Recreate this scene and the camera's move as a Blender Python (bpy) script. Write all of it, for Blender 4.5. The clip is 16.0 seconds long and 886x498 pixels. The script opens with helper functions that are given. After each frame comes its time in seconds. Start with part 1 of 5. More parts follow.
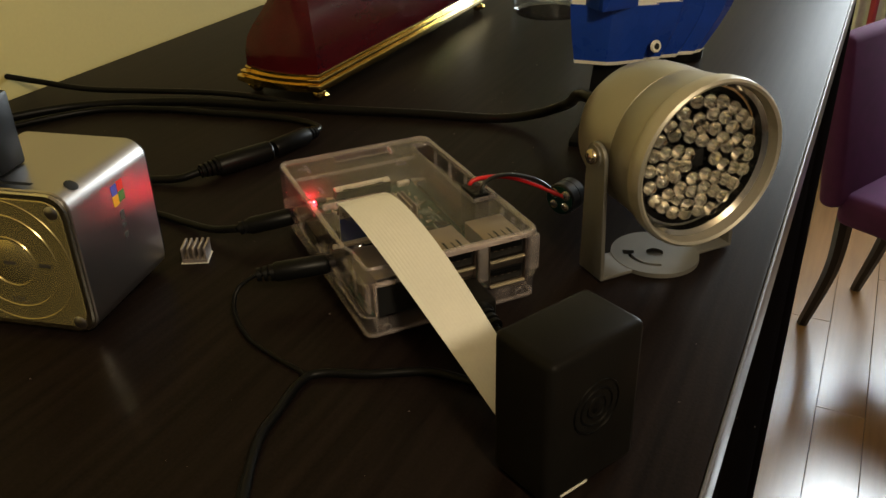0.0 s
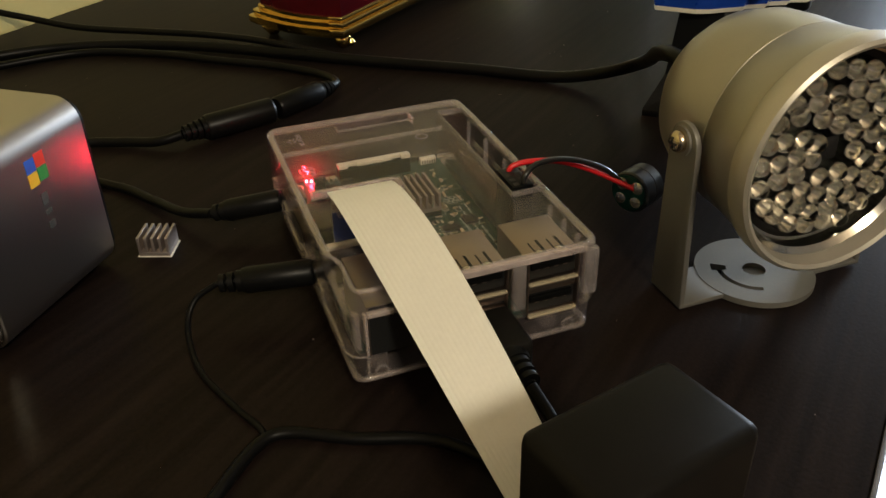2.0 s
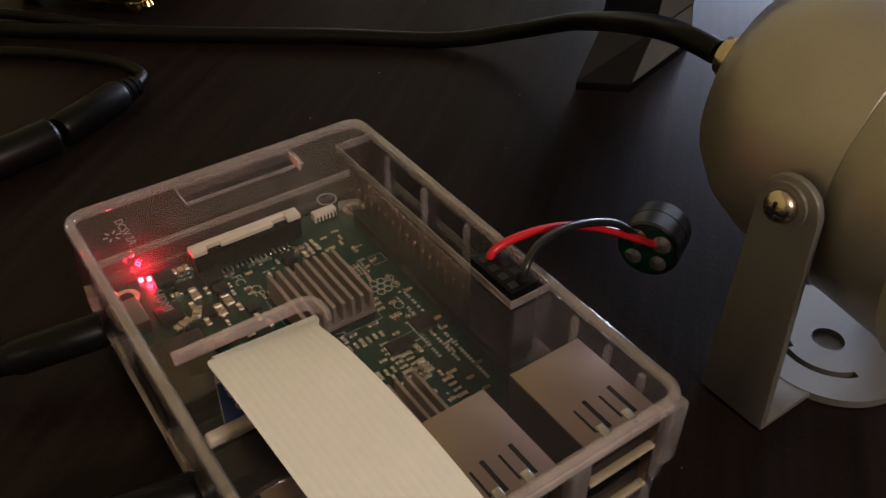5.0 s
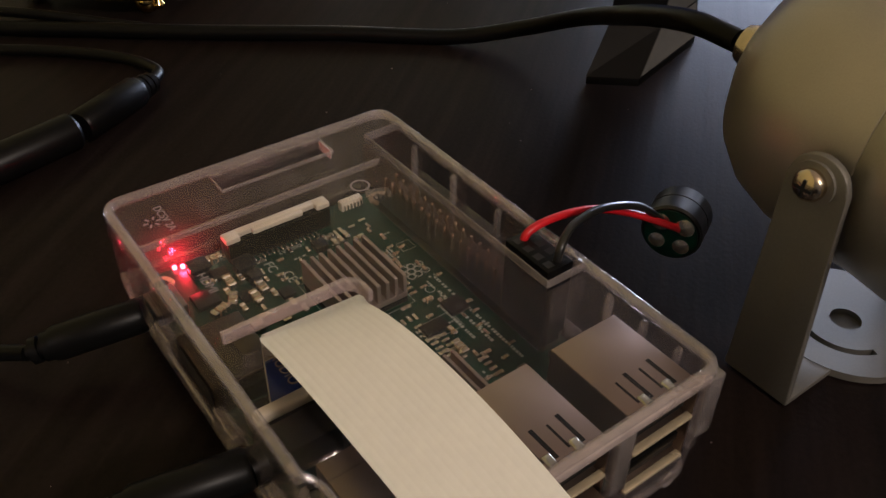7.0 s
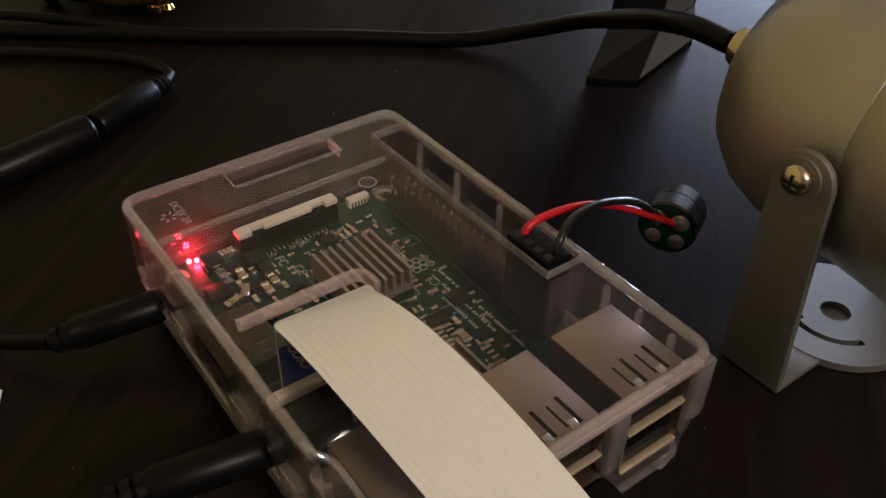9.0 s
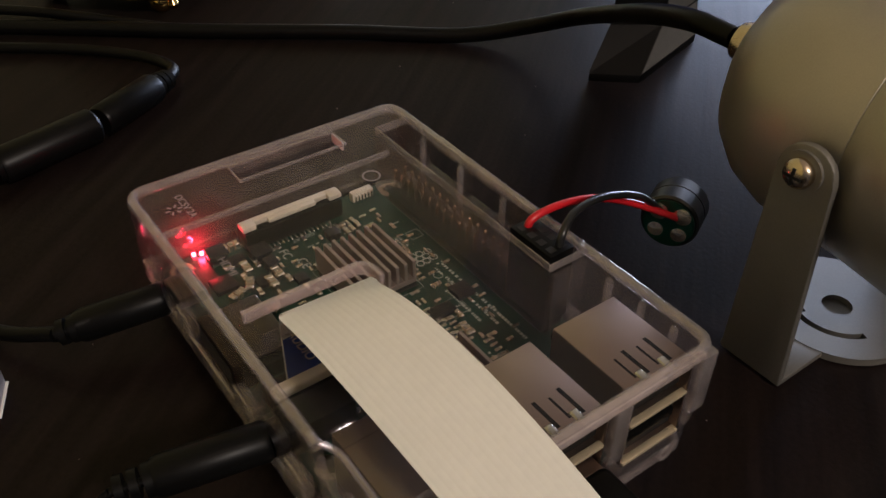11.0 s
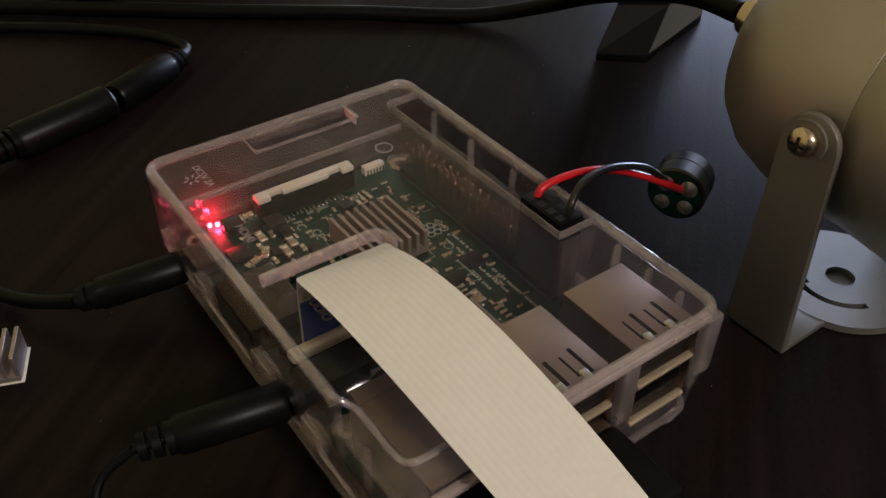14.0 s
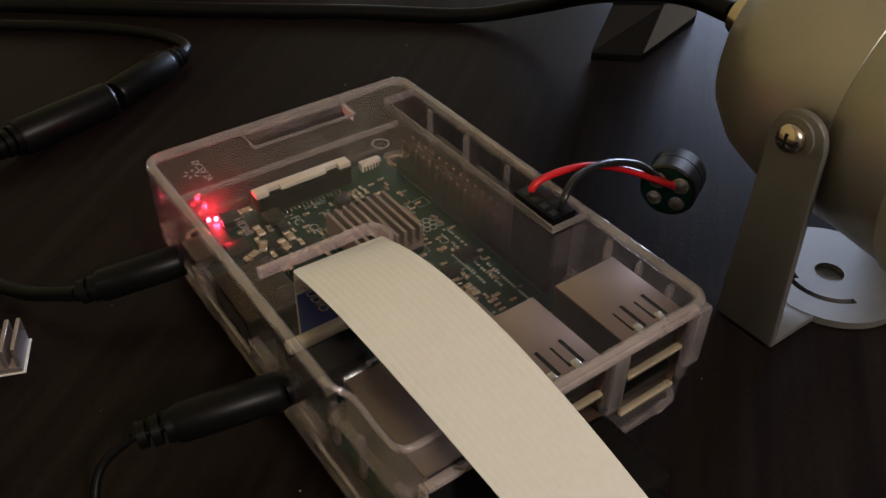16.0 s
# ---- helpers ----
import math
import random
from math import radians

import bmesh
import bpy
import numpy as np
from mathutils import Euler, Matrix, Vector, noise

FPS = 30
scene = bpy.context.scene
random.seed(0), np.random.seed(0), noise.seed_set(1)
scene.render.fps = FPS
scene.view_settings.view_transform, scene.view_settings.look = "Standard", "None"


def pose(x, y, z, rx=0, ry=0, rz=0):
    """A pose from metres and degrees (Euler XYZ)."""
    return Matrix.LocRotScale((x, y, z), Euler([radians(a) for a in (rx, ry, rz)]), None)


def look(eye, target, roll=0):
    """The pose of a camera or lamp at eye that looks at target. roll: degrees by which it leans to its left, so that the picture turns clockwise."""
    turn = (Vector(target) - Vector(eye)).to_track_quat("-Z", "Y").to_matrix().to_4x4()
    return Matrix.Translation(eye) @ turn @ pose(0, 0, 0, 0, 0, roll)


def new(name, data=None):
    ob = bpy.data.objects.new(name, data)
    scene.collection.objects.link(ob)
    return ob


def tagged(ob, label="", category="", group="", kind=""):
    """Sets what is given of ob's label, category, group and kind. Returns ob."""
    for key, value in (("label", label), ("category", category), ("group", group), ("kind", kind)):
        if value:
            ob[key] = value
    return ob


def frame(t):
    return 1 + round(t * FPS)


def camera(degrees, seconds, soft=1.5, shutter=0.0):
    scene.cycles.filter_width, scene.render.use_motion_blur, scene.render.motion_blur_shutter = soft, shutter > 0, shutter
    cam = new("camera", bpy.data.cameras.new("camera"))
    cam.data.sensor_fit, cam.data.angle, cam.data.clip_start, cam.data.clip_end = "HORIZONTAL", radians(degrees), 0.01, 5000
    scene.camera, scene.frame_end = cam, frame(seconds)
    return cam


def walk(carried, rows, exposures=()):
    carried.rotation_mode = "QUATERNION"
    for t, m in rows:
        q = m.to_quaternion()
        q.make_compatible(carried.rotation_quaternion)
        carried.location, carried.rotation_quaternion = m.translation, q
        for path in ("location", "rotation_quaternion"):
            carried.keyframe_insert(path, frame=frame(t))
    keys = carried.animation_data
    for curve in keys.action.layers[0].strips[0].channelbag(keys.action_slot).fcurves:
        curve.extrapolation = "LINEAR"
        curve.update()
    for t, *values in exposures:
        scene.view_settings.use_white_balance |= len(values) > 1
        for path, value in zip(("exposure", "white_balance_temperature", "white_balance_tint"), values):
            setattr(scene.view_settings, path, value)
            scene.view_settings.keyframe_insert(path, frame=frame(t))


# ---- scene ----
cam = camera(54.34, 16.0)
PATH = [
    (0, (-0.06921, -0.21193, 0.15666), (0.10909, 0.18657, -0.08707), -1.48),
    (0.5, (-0.07339, -0.19785, 0.15297), (0.11374, 0.19318, -0.09618), -1.47),
    (1, (-0.08227, -0.17008, 0.14506), (0.12849, 0.20341, -0.11202), -1.49),
    (1.5, (-0.05496, -0.15971, 0.14159), (0.13269, 0.21983, -0.12438), -0.97),
    (2, (-0.03191, -0.14899, 0.13355), (0.10897, 0.24824, -0.13546), -1.53),
    (2.5, (-0.02551, -0.14255, 0.13585), (0.09613, 0.26321, -0.12979), -1.64),
    (3, (-0.02850, -0.11904, 0.13537), (0.11310, 0.27474, -0.13829), -1.57),
    (3.5, (-0.02604, -0.07034, 0.12758), (0.14573, 0.29326, -0.16955), -1.77),
    (4, (-0.01610, -0.04915, 0.11968), (0.18585, 0.27925, -0.19870), -0.86),
    (6.5, (-0.02398, -0.04874, 0.11894), (0.20843, 0.26351, -0.19489), 0.83),
    (7, (-0.02744, -0.04821, 0.11833), (0.20628, 0.26356, -0.19499), 0.92),
    (7.5, (-0.02912, -0.05095, 0.11987), (0.20632, 0.25960, -0.19338), 1.01),
    (8, (-0.02989, -0.05339, 0.12158), (0.20401, 0.25986, -0.19013), 0.73),
    (8.5, (-0.03086, -0.05306, 0.12092), (0.20281, 0.26062, -0.19052), 0.77),
    (11, (-0.03226, -0.05385, 0.12095), (0.19941, 0.25982, -0.19201), 0.72),
    (11.5, (-0.03312, -0.05598, 0.11996), (0.19884, 0.25661, -0.19387), 0.92),
    (12, (-0.03477, -0.05830, 0.12049), (0.19597, 0.25379, -0.19472), 1.02),
    (12.5, (-0.03703, -0.05937, 0.12126), (0.19136, 0.25477, -0.19362), 0.93),
    (13, (-0.03669, -0.05732, 0.12082), (0.18971, 0.25754, -0.19479), 0.78),
    (13.5, (-0.03570, -0.05638, 0.11949), (0.19260, 0.25673, -0.19648), 0.80),
    (14, (-0.03660, -0.05737, 0.12010), (0.19147, 0.25485, -0.19692), 0.64),
    (14.5, (-0.03774, -0.05922, 0.12011), (0.19041, 0.25322, -0.19665), 0.69),
    (15, (-0.03983, -0.06207, 0.12151), (0.18977, 0.25027, -0.19428), 0.80),
    (15.5, (-0.04085, -0.06198, 0.12248), (0.18895, 0.25091, -0.19263), 0.89),
    (16, (-0.03784, -0.06013, 0.12079), (0.19130, 0.25190, -0.19564), 0.92),
]
# exposure and white balance over the shot
EXPOSURES = [(0, 0.64, 6550, 6), (1.5, 0.78, 6500, 6), (2.0, 0.86, 5850, 7), (3.0, 0.74, 5250, 15), (3.5, 0.32, 5450, 19), (4.0, 0.46, 5550, 21), (7.0, 0.63, 5500, 21), (16.0, 0.66, 5250, 18)]

walk(cam, [(t, look(eye, target, roll)) for t, eye, target, roll in PATH], EXPOSURES)

# ---- world and lights ----
TURN = 39.2          # the sideboard's long edge, from +x
FLOOR, CEIL = -1350.0, 1200.0
scene.cycles.transparent_max_bounces = 24
world = bpy.data.worlds.new("world")
scene.world = world
world.use_nodes = True
wn = world.node_tree.nodes
sky = wn.new("ShaderNodeTexSky")
sky.sky_type, sky.sun_disc = "NISHITA", False
sky.sun_elevation, sky.sun_rotation = radians(40), radians(100)
wn["Background"].inputs[1].default_value = 0.10
world.node_tree.links.new(sky.outputs[0], wn["Background"].inputs[0])


def uv(u, v, z=0.0):
    """Metres from millimetres along (u) and across (v) the sideboard."""
    c, s = math.cos(radians(TURN)), math.sin(radians(TURN))
    return Vector((u * c - v * s, u * s + v * c, z)) * 0.001


def lamp(name, kind, where, towards, power, colour, size=(1, 1)):
    data = bpy.data.lights.new(name, kind)
    data.energy, data.color = power, colour
    if kind == "AREA":
        data.shape, data.size, data.size_y = "RECTANGLE", *size
    else:
        data.shadow_soft_size = size[0]
    ob = new(name, data)
    ob.matrix_world = look(where, towards)
    return ob


# window at the far end, warm lamp on the ceiling, the board's own power light
lamp("window_light", "AREA", uv(3560, -720, 400), uv(0, -720, 390), 66, (0.86, 0.93, 1.0), (1.1, 1.3))
lamp("ceiling_bulb", "POINT", uv(-640, -860, 860), uv(0, 0, 0), 21, (1.0, 0.82, 0.57), (0.09,))
lamp("power_led_light", "POINT", (0.0088, 0.0842, 0.0112), (0, 0, 0), 0.0064, (1.0, 0.015, 0.03), (0.0007,))

# ---- materials ----
MATS = {}


def material(name, colour, rough=0.5, metal=0.0, vary=0.15, grain=(60, 60, 60), fine=900, bump=0.05, spec=0.5, coat=0.0, per_piece=0.0, smudge=0.15):
    """A principled surface with variation at two scales, in metres of the object."""
    if name in MATS:
        return MATS[name]
    m = bpy.data.materials.new(name)
    m.use_nodes = True
    nt, n = m.node_tree, m.node_tree.nodes
    b = n["Principled BSDF"]
    b.inputs["Metallic"].default_value = metal
    b.inputs["Specular IOR Level"].default_value = spec
    b.inputs["Coat Weight"].default_value = coat
    b.inputs["Coat Roughness"].default_value = 0.08
    tc, mp = n.new("ShaderNodeTexCoord"), n.new("ShaderNodeMapping")
    mp.inputs["Scale"].default_value = grain
    nt.links.new(tc.outputs["Object"], mp.inputs[0])
    big, small = n.new("ShaderNodeTexNoise"), n.new("ShaderNodeTexNoise")
    big.inputs["Scale"].default_value, big.inputs["Detail"].default_value = 1.0, 5
    small.inputs["Scale"].default_value, small.inputs["Detail"].default_value = fine, 3
    nt.links.new(mp.outputs[0], big.inputs["Vector"])
    nt.links.new(tc.outputs["Object"], small.inputs["Vector"])
    mix = n.new("ShaderNodeMix")
    mix.data_type = "RGBA"
    mix.inputs[6].default_value = (*[c * (1 - vary) for c in colour], 1)
    mix.inputs[7].default_value = (*[min(1, c * (1 + vary)) for c in colour], 1)
    add = n.new("ShaderNodeMath")
    add.operation = "MULTIPLY_ADD"
    add.inputs[1].default_value, add.inputs[2].default_value = 0.35, 0.0
    nt.links.new(small.outputs[0], add.inputs[0])
    s2 = n.new("ShaderNodeMath")
    s2.operation = "MULTIPLY_ADD"
    s2.inputs[1].default_value = 0.65
    nt.links.new(big.outputs[0], s2.inputs[0])
    nt.links.new(add.outputs[0], s2.inputs[2])
    fac = s2.outputs[0]
    if per_piece:
        oi, pm = n.new("ShaderNodeObjectInfo"), n.new("ShaderNodeMath")
        pm.operation = "MULTIPLY_ADD"
        pm.inputs[1].default_value = per_piece
        nt.links.new(oi.outputs["Random"], pm.inputs[0])
        nt.links.new(fac, pm.inputs[2])
        fac = pm.outputs[0]
    rng = n.new("ShaderNodeMapRange")
    rng.inputs[1].default_value, rng.inputs[2].default_value = 0.3, 0.7 + per_piece
    nt.links.new(fac, rng.inputs[0])
    nt.links.new(rng.outputs[0], mix.inputs[0])
    nt.links.new(mix.outputs[2], b.inputs["Base Color"])
    rr = n.new("ShaderNodeMapRange")
    rr.inputs[3].default_value, rr.inputs[4].default_value = max(0.02, rough * (1 - smudge)), min(1, rough * (1 + smudge))
    nt.links.new(big.outputs[0], rr.inputs[0])
    nt.links.new(rr.outputs[0], b.inputs["Roughness"])
    if bump:
        bp = n.new("ShaderNodeBump")
        bp.inputs["Strength"].default_value, bp.inputs["Distance"].default_value = bump, 0.0004
        nt.links.new(s2.outputs[0], bp.inputs["Height"])
        nt.links.new(bp.outputs[0], b.inputs["Normal"])
    MATS[name] = m
    return m


def clear(name, tint=(0.93, 0.92, 0.92), haze=0.05, rough=0.06, edge=5.0, f0=0.05, haze_colour=(0.85, 0.82, 0.8)):
    """Clear plastic or glass: see-through, with gloss that grows at grazing angles and a little haze."""
    m = bpy.data.materials.new(name)
    m.use_nodes = True
    nt, n = m.node_tree, m.node_tree.nodes
    out = n["Material Output"]
    n.remove(n["Principled BSDF"])
    tr, gl, df = n.new("ShaderNodeBsdfTransparent"), n.new("ShaderNodeBsdfGlossy"), n.new("ShaderNodeBsdfDiffuse")
    tr.inputs[0].default_value = (*tint, 1)
    gl.inputs["Roughness"].default_value = rough
    df.inputs[0].default_value = (*haze_colour, 1)
    tc, nz = n.new("ShaderNodeTexCoord"), n.new("ShaderNodeTexNoise")
    nz.inputs["Scale"].default_value, nz.inputs["Detail"].default_value = 140, 6
    nt.links.new(tc.outputs["Object"], nz.inputs["Vector"])
    hz = n.new("ShaderNodeMapRange")
    hz.inputs[1].default_value, hz.inputs[2].default_value = 0.3, 0.75
    hz.inputs[3].default_value, hz.inputs[4].default_value = haze * 0.6, haze * 1.5
    nt.links.new(nz.outputs[0], hz.inputs[0])
    m1, m2 = n.new("ShaderNodeMixShader"), n.new("ShaderNodeMixShader")
    m1.inputs[0].default_value = 0.0
    if haze:
        nt.links.new(hz.outputs[0], m1.inputs[0])
    nt.links.new(tr.outputs[0], m1.inputs[1])
    nt.links.new(df.outputs[0], m1.inputs[2])
    lw, pw, fr = n.new("ShaderNodeLayerWeight"), n.new("ShaderNodeMath"), n.new("ShaderNodeMath")
    lw.inputs[0].default_value = 0.5
    pw.operation, fr.operation = "POWER", "MULTIPLY_ADD"
    pw.inputs[1].default_value = edge
    fr.inputs[1].default_value, fr.inputs[2].default_value = 0.9, f0
    nt.links.new(lw.outputs["Facing"], pw.inputs[0])
    nt.links.new(pw.outputs[0], fr.inputs[0])
    nt.links.new(fr.outputs[0], m2.inputs[0])
    nt.links.new(m1.outputs[0], m2.inputs[1])
    nt.links.new(gl.outputs[0], m2.inputs[2])
    nt.links.new(m2.outputs[0], out.inputs[0])
    return m


def glowing(name, colour, strength):
    m = bpy.data.materials.new(name)
    m.use_nodes = True
    b = m.node_tree.nodes["Principled BSDF"]
    b.inputs["Base Color"].default_value = (*colour, 1)
    b.inputs["Emission Color"].default_value = (*colour, 1)
    b.inputs["Emission Strength"].default_value = strength
    return m




def lacquered(m, rough, f0, grazing, power):
    """Lays a thin dull varnish over a matt surface: little gloss head-on, more at grazing angles."""
    nt, n = m.node_tree, m.node_tree.nodes
    b = n["Principled BSDF"]
    b.inputs["Specular IOR Level"].default_value = 0.0
    gl, mx = n.new("ShaderNodeBsdfGlossy"), n.new("ShaderNodeMixShader")
    gl.inputs["Roughness"].default_value = rough
    lw, pw, fr = n.new("ShaderNodeLayerWeight"), n.new("ShaderNodeMath"), n.new("ShaderNodeMath")
    lw.inputs[0].default_value = 0.5
    pw.operation, fr.operation = "POWER", "MULTIPLY_ADD"
    pw.inputs[1].default_value = power
    fr.inputs[1].default_value, fr.inputs[2].default_value = grazing, f0
    nt.links.new(lw.outputs["Facing"], pw.inputs[0])
    nt.links.new(pw.outputs[0], fr.inputs[0])
    nt.links.new(fr.outputs[0], mx.inputs[0])
    nt.links.new(b.outputs[0], mx.inputs[1])
    nt.links.new(gl.outputs[0], mx.inputs[2])
    for k in b.inputs["Normal"].links:
        nt.links.new(k.from_socket, gl.inputs["Normal"])
        break
    nt.links.new(mx.outputs[0], n["Material Output"].inputs[0])
    return m


WOOD = lacquered(material("espresso_wood", (0.0098, 0.0064, 0.0054), 0.5, vary=0.6, grain=(12, 300, 300), fine=900, bump=0.34), 0.34, 0.012, 0.17, 4.0)
WOOD_EDGE = material("glossy_edge_band", (0.02, 0.016, 0.018), 0.3, vary=0.4, grain=(40, 200, 200), bump=0.05)
# lighter colour paints the highlight along the top's worn front bevel
EDGE_SHINE = material("worn_bevel_shine", (0.11, 0.107, 0.12), 0.45, vary=0.4, grain=(60, 400, 400), bump=0.05)
WALL = material("cream_wall", (0.55, 0.46, 0.17), 0.7, vary=0.05, grain=(8, 8, 8), fine=400, bump=0.08)
WHITE = material("white_paint", (0.75, 0.73, 0.68), 0.5, vary=0.05, grain=(6, 6, 6))
CEILING = material("ceiling_paint", (0.40, 0.33, 0.25), 0.8, vary=0.04, grain=(5, 5, 5))
PLANK = material("oak_laminate", (0.18, 0.095, 0.037), 0.30, vary=0.3, grain=(3, 45, 20), fine=300, bump=0.02, per_piece=0.15)
PLANK = lacquered(PLANK, 0.26, 0.17, 0.25, 3.0)
PURPLE = material("purple_fabric", (0.066, 0.016, 0.060), 0.85, vary=0.2, grain=(30, 30, 30), fine=2500, bump=0.3, spec=0.2)
DARKLEG = material("dark_leg_wood", (0.012, 0.008, 0.007), 0.35, vary=0.3)
CURTAIN_P = material("pale_curtain", (0.5, 0.5, 0.47), 0.8, vary=0.1, fine=1500)
CURTAIN_R = material("red_curtain", (0.30, 0.03, 0.05), 0.8, vary=0.15, fine=1500)
BLACK = material("black_plastic", (0.0036, 0.0036, 0.0036), 0.36, spec=0.15, vary=0.3, fine=3000, bump=0.06)
BLACK_SOFT = material("black_rubber", (0.0035, 0.0035, 0.0035), 0.40, spec=0.14, vary=0.3, fine=2500, bump=0.05)
BLACK_MATT = material("black_moulded", (0.0085, 0.0078, 0.007), 0.42, vary=0.25, fine=4000, bump=0.14, spec=0.07)
SILVER = material("silver_paint", (0.40, 0.375, 0.325), 0.36, metal=0.75, vary=0.10, grain=(50, 50, 50), fine=3500, bump=0.10)
SILVER_RIM = material("silver_rim", (0.50, 0.465, 0.39), 0.38, metal=0.5, vary=0.08, grain=(50, 50, 50), fine=3500, bump=0.06)
STEEL = material("stamped_steel", (0.215, 0.203, 0.18), 0.52, metal=0.55, vary=0.12, grain=(60, 60, 60), fine=3000, bump=0.12)
NICKEL = material("nickel_shell", (0.41, 0.325, 0.275), 0.34, metal=1.0, vary=0.08, grain=(80, 80, 80), fine=2500, bump=0.04)
CHROME = material("chrome", (0.7, 0.68, 0.62), 0.14, metal=1.0, vary=0.05)
SCREW = material("yellow_zinc", (0.62, 0.52, 0.38), 0.22, metal=1.0, vary=0.1)
GOLD = material("polished_brass", (0.78, 0.56, 0.18), 0.16, metal=1.0, vary=0.12, grain=(60, 60, 60), fine=800, bump=0.03)
MAROON = material("maroon_lacquer", (0.050, 0.003, 0.006), 0.13, vary=0.25, grain=(20, 90, 90), bump=0.01, spec=0.3)
ALU = material("brushed_aluminium", (0.56, 0.53, 0.51), 0.28, metal=1.0, vary=0.02, grain=(8, 8, 8), fine=2500, bump=0.0, smudge=0.05)
GILT = material("champagne_face", (0.50, 0.42, 0.19), 0.24, metal=0.75, vary=0.04, grain=(12, 12, 12), bump=0.0, smudge=0.05)
SINK = material("anodised_sink", (0.43, 0.37, 0.345), 0.42, metal=0.85, vary=0.1, fine=2500, bump=0.05)
PCB = material("green_solder_mask", (0.0022, 0.034, 0.022), 0.30, vary=0.45, grain=(250, 250, 250), fine=1800, bump=0.05)
SILK = material("white_print", (0.42, 0.45, 0.41), 0.6, vary=0.1)
DARK_TIN = material("dull_tinplate", (0.28, 0.235, 0.205), 0.42, metal=1.0, vary=0.15, fine=2500, bump=0.03)
SOCKET_TIN = material("dark_tinplate", (0.10, 0.085, 0.078), 0.2, metal=1.0, vary=0.15, fine=2500, bump=0.03)
TIN = material("tinned_pad", (0.62, 0.60, 0.52), 0.25, metal=0.9, vary=0.2)
GOLDPIN = material("gold_pin", (0.72, 0.58, 0.38), 0.25, metal=1.0, vary=0.1)
CHIP = material("chip_epoxy", (0.012, 0.012, 0.013), 0.45, vary=0.2, fine=3000)
CERAMIC = material("tan_ceramic", (0.30, 0.20, 0.10), 0.45, vary=0.2)
IVORY = material("ivory_latch", (0.72, 0.68, 0.55), 0.45, vary=0.06)
BLUE_TAB = material("blue_stiffener", (0.02, 0.06, 0.32), 0.4, vary=0.1)
RIBBON = material("white_flat_cable", (0.80, 0.785, 0.72), 0.55, vary=0.05, grain=(60, 60, 60), fine=900, bump=0.04)
RED_WIRE = material("red_wire", (0.55, 0.008, 0.012), 0.35, vary=0.1)
BLACK_WIRE = material("black_wire", (0.012, 0.012, 0.012), 0.30, vary=0.2)
BLUE = material("glossy_blue", (0.010, 0.045, 0.32), 0.28, vary=0.2, grain=(60, 60, 60), bump=0.02, coat=0.3)
WHITE_TRIM = material("white_trim", (0.75, 0.72, 0.62), 0.45, vary=0.08)
# grey that paints window light on one side of the black stand
STAND_LIT = material("stand_lit_grey", (0.10, 0.10, 0.095), 0.4, spec=0.4, vary=0.2)
INK = material("grey_ink", (0.05, 0.046, 0.04), 0.5, vary=0.15)
# near-black: paints the shade inside sockets, slots and recesses; also some black parts
HOLE = material("black_and_cavity_shade", (0.004, 0.004, 0.004), 0.6, vary=0.2)
RED_INK = material("red_ink", (0.65, 0.04, 0.02), 0.4, vary=0.1)
BLUE_INK = material("blue_ink", (0.03, 0.10, 0.50), 0.4, vary=0.1)
GREEN_INK = material("green_ink", (0.04, 0.25, 0.05), 0.4, vary=0.1)
YELLOW_INK = material("yellow_ink", (0.75, 0.45, 0.02), 0.4, vary=0.1)
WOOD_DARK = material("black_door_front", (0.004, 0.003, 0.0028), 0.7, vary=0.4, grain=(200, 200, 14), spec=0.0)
# dark colour for unseen walls, so gloss reflects less light from that side
UNSEEN_DARK = material("unseen_dark_wall", (0.085, 0.072, 0.06), 0.8, vary=0.06, grain=(8, 8, 8), fine=400, bump=0.08)
# lighter, less metallic than the shell: the edges' shine is in the colour
BRIGHT_LIP = material("lip_shine", (0.80, 0.68, 0.46), 0.26, metal=0.6, vary=0.08)
CUP = material("bulb_cup", (0.85, 0.82, 0.74), 0.18, metal=0.9, vary=0.1)
CASE = clear("clear_plastic", tint=(0.965, 0.95, 0.95), haze=0.007, haze_colour=(0.9, 0.76, 0.74), rough=0.03, f0=0.012)
# extra haze paints in the brightness that refraction gives clear rims and edges
CASE_RIM = clear("clear_plastic_rim", tint=(0.92, 0.90, 0.89), haze=0.13, rough=0.07, f0=0.11, haze_colour=(0.95, 0.86, 0.84))
CASE_WALL = clear("clear_plastic_wall", tint=(0.95, 0.93, 0.92), haze=0.03, rough=0.04, f0=0.04, haze_colour=(0.9, 0.78, 0.76))
CASE_SKIRT = clear("clear_plastic_skirt", tint=(0.82, 0.70, 0.68), haze=0.004, rough=0.05, f0=0.008, haze_colour=(0.8, 0.62, 0.58))
CASE_EDGE = clear("clear_plastic_edge", tint=(0.92, 0.88, 0.87), haze=0.30, rough=0.1, f0=0.12, haze_colour=(0.95, 0.82, 0.78))
COLLAR = clear("hazed_collar", tint=(0.92, 0.86, 0.85), haze=0.24, rough=0.12, f0=0.08, haze_colour=(0.95, 0.82, 0.79))
GLASS = clear("drinking_glass", tint=(0.93, 0.96, 0.95), haze=0.03, rough=0.02, edge=2.5, f0=0.12)
PANE = clear("window_pane", tint=(0.98, 0.99, 0.99), haze=0.0, rough=0.02, f0=0.04)
LED_LENS = material("led_epoxy", (0.97, 0.96, 0.93), 0.03, vary=0.01, bump=0.0)
LED_LENS.node_tree.nodes["Principled BSDF"].inputs["Transmission Weight"].default_value = 1.0
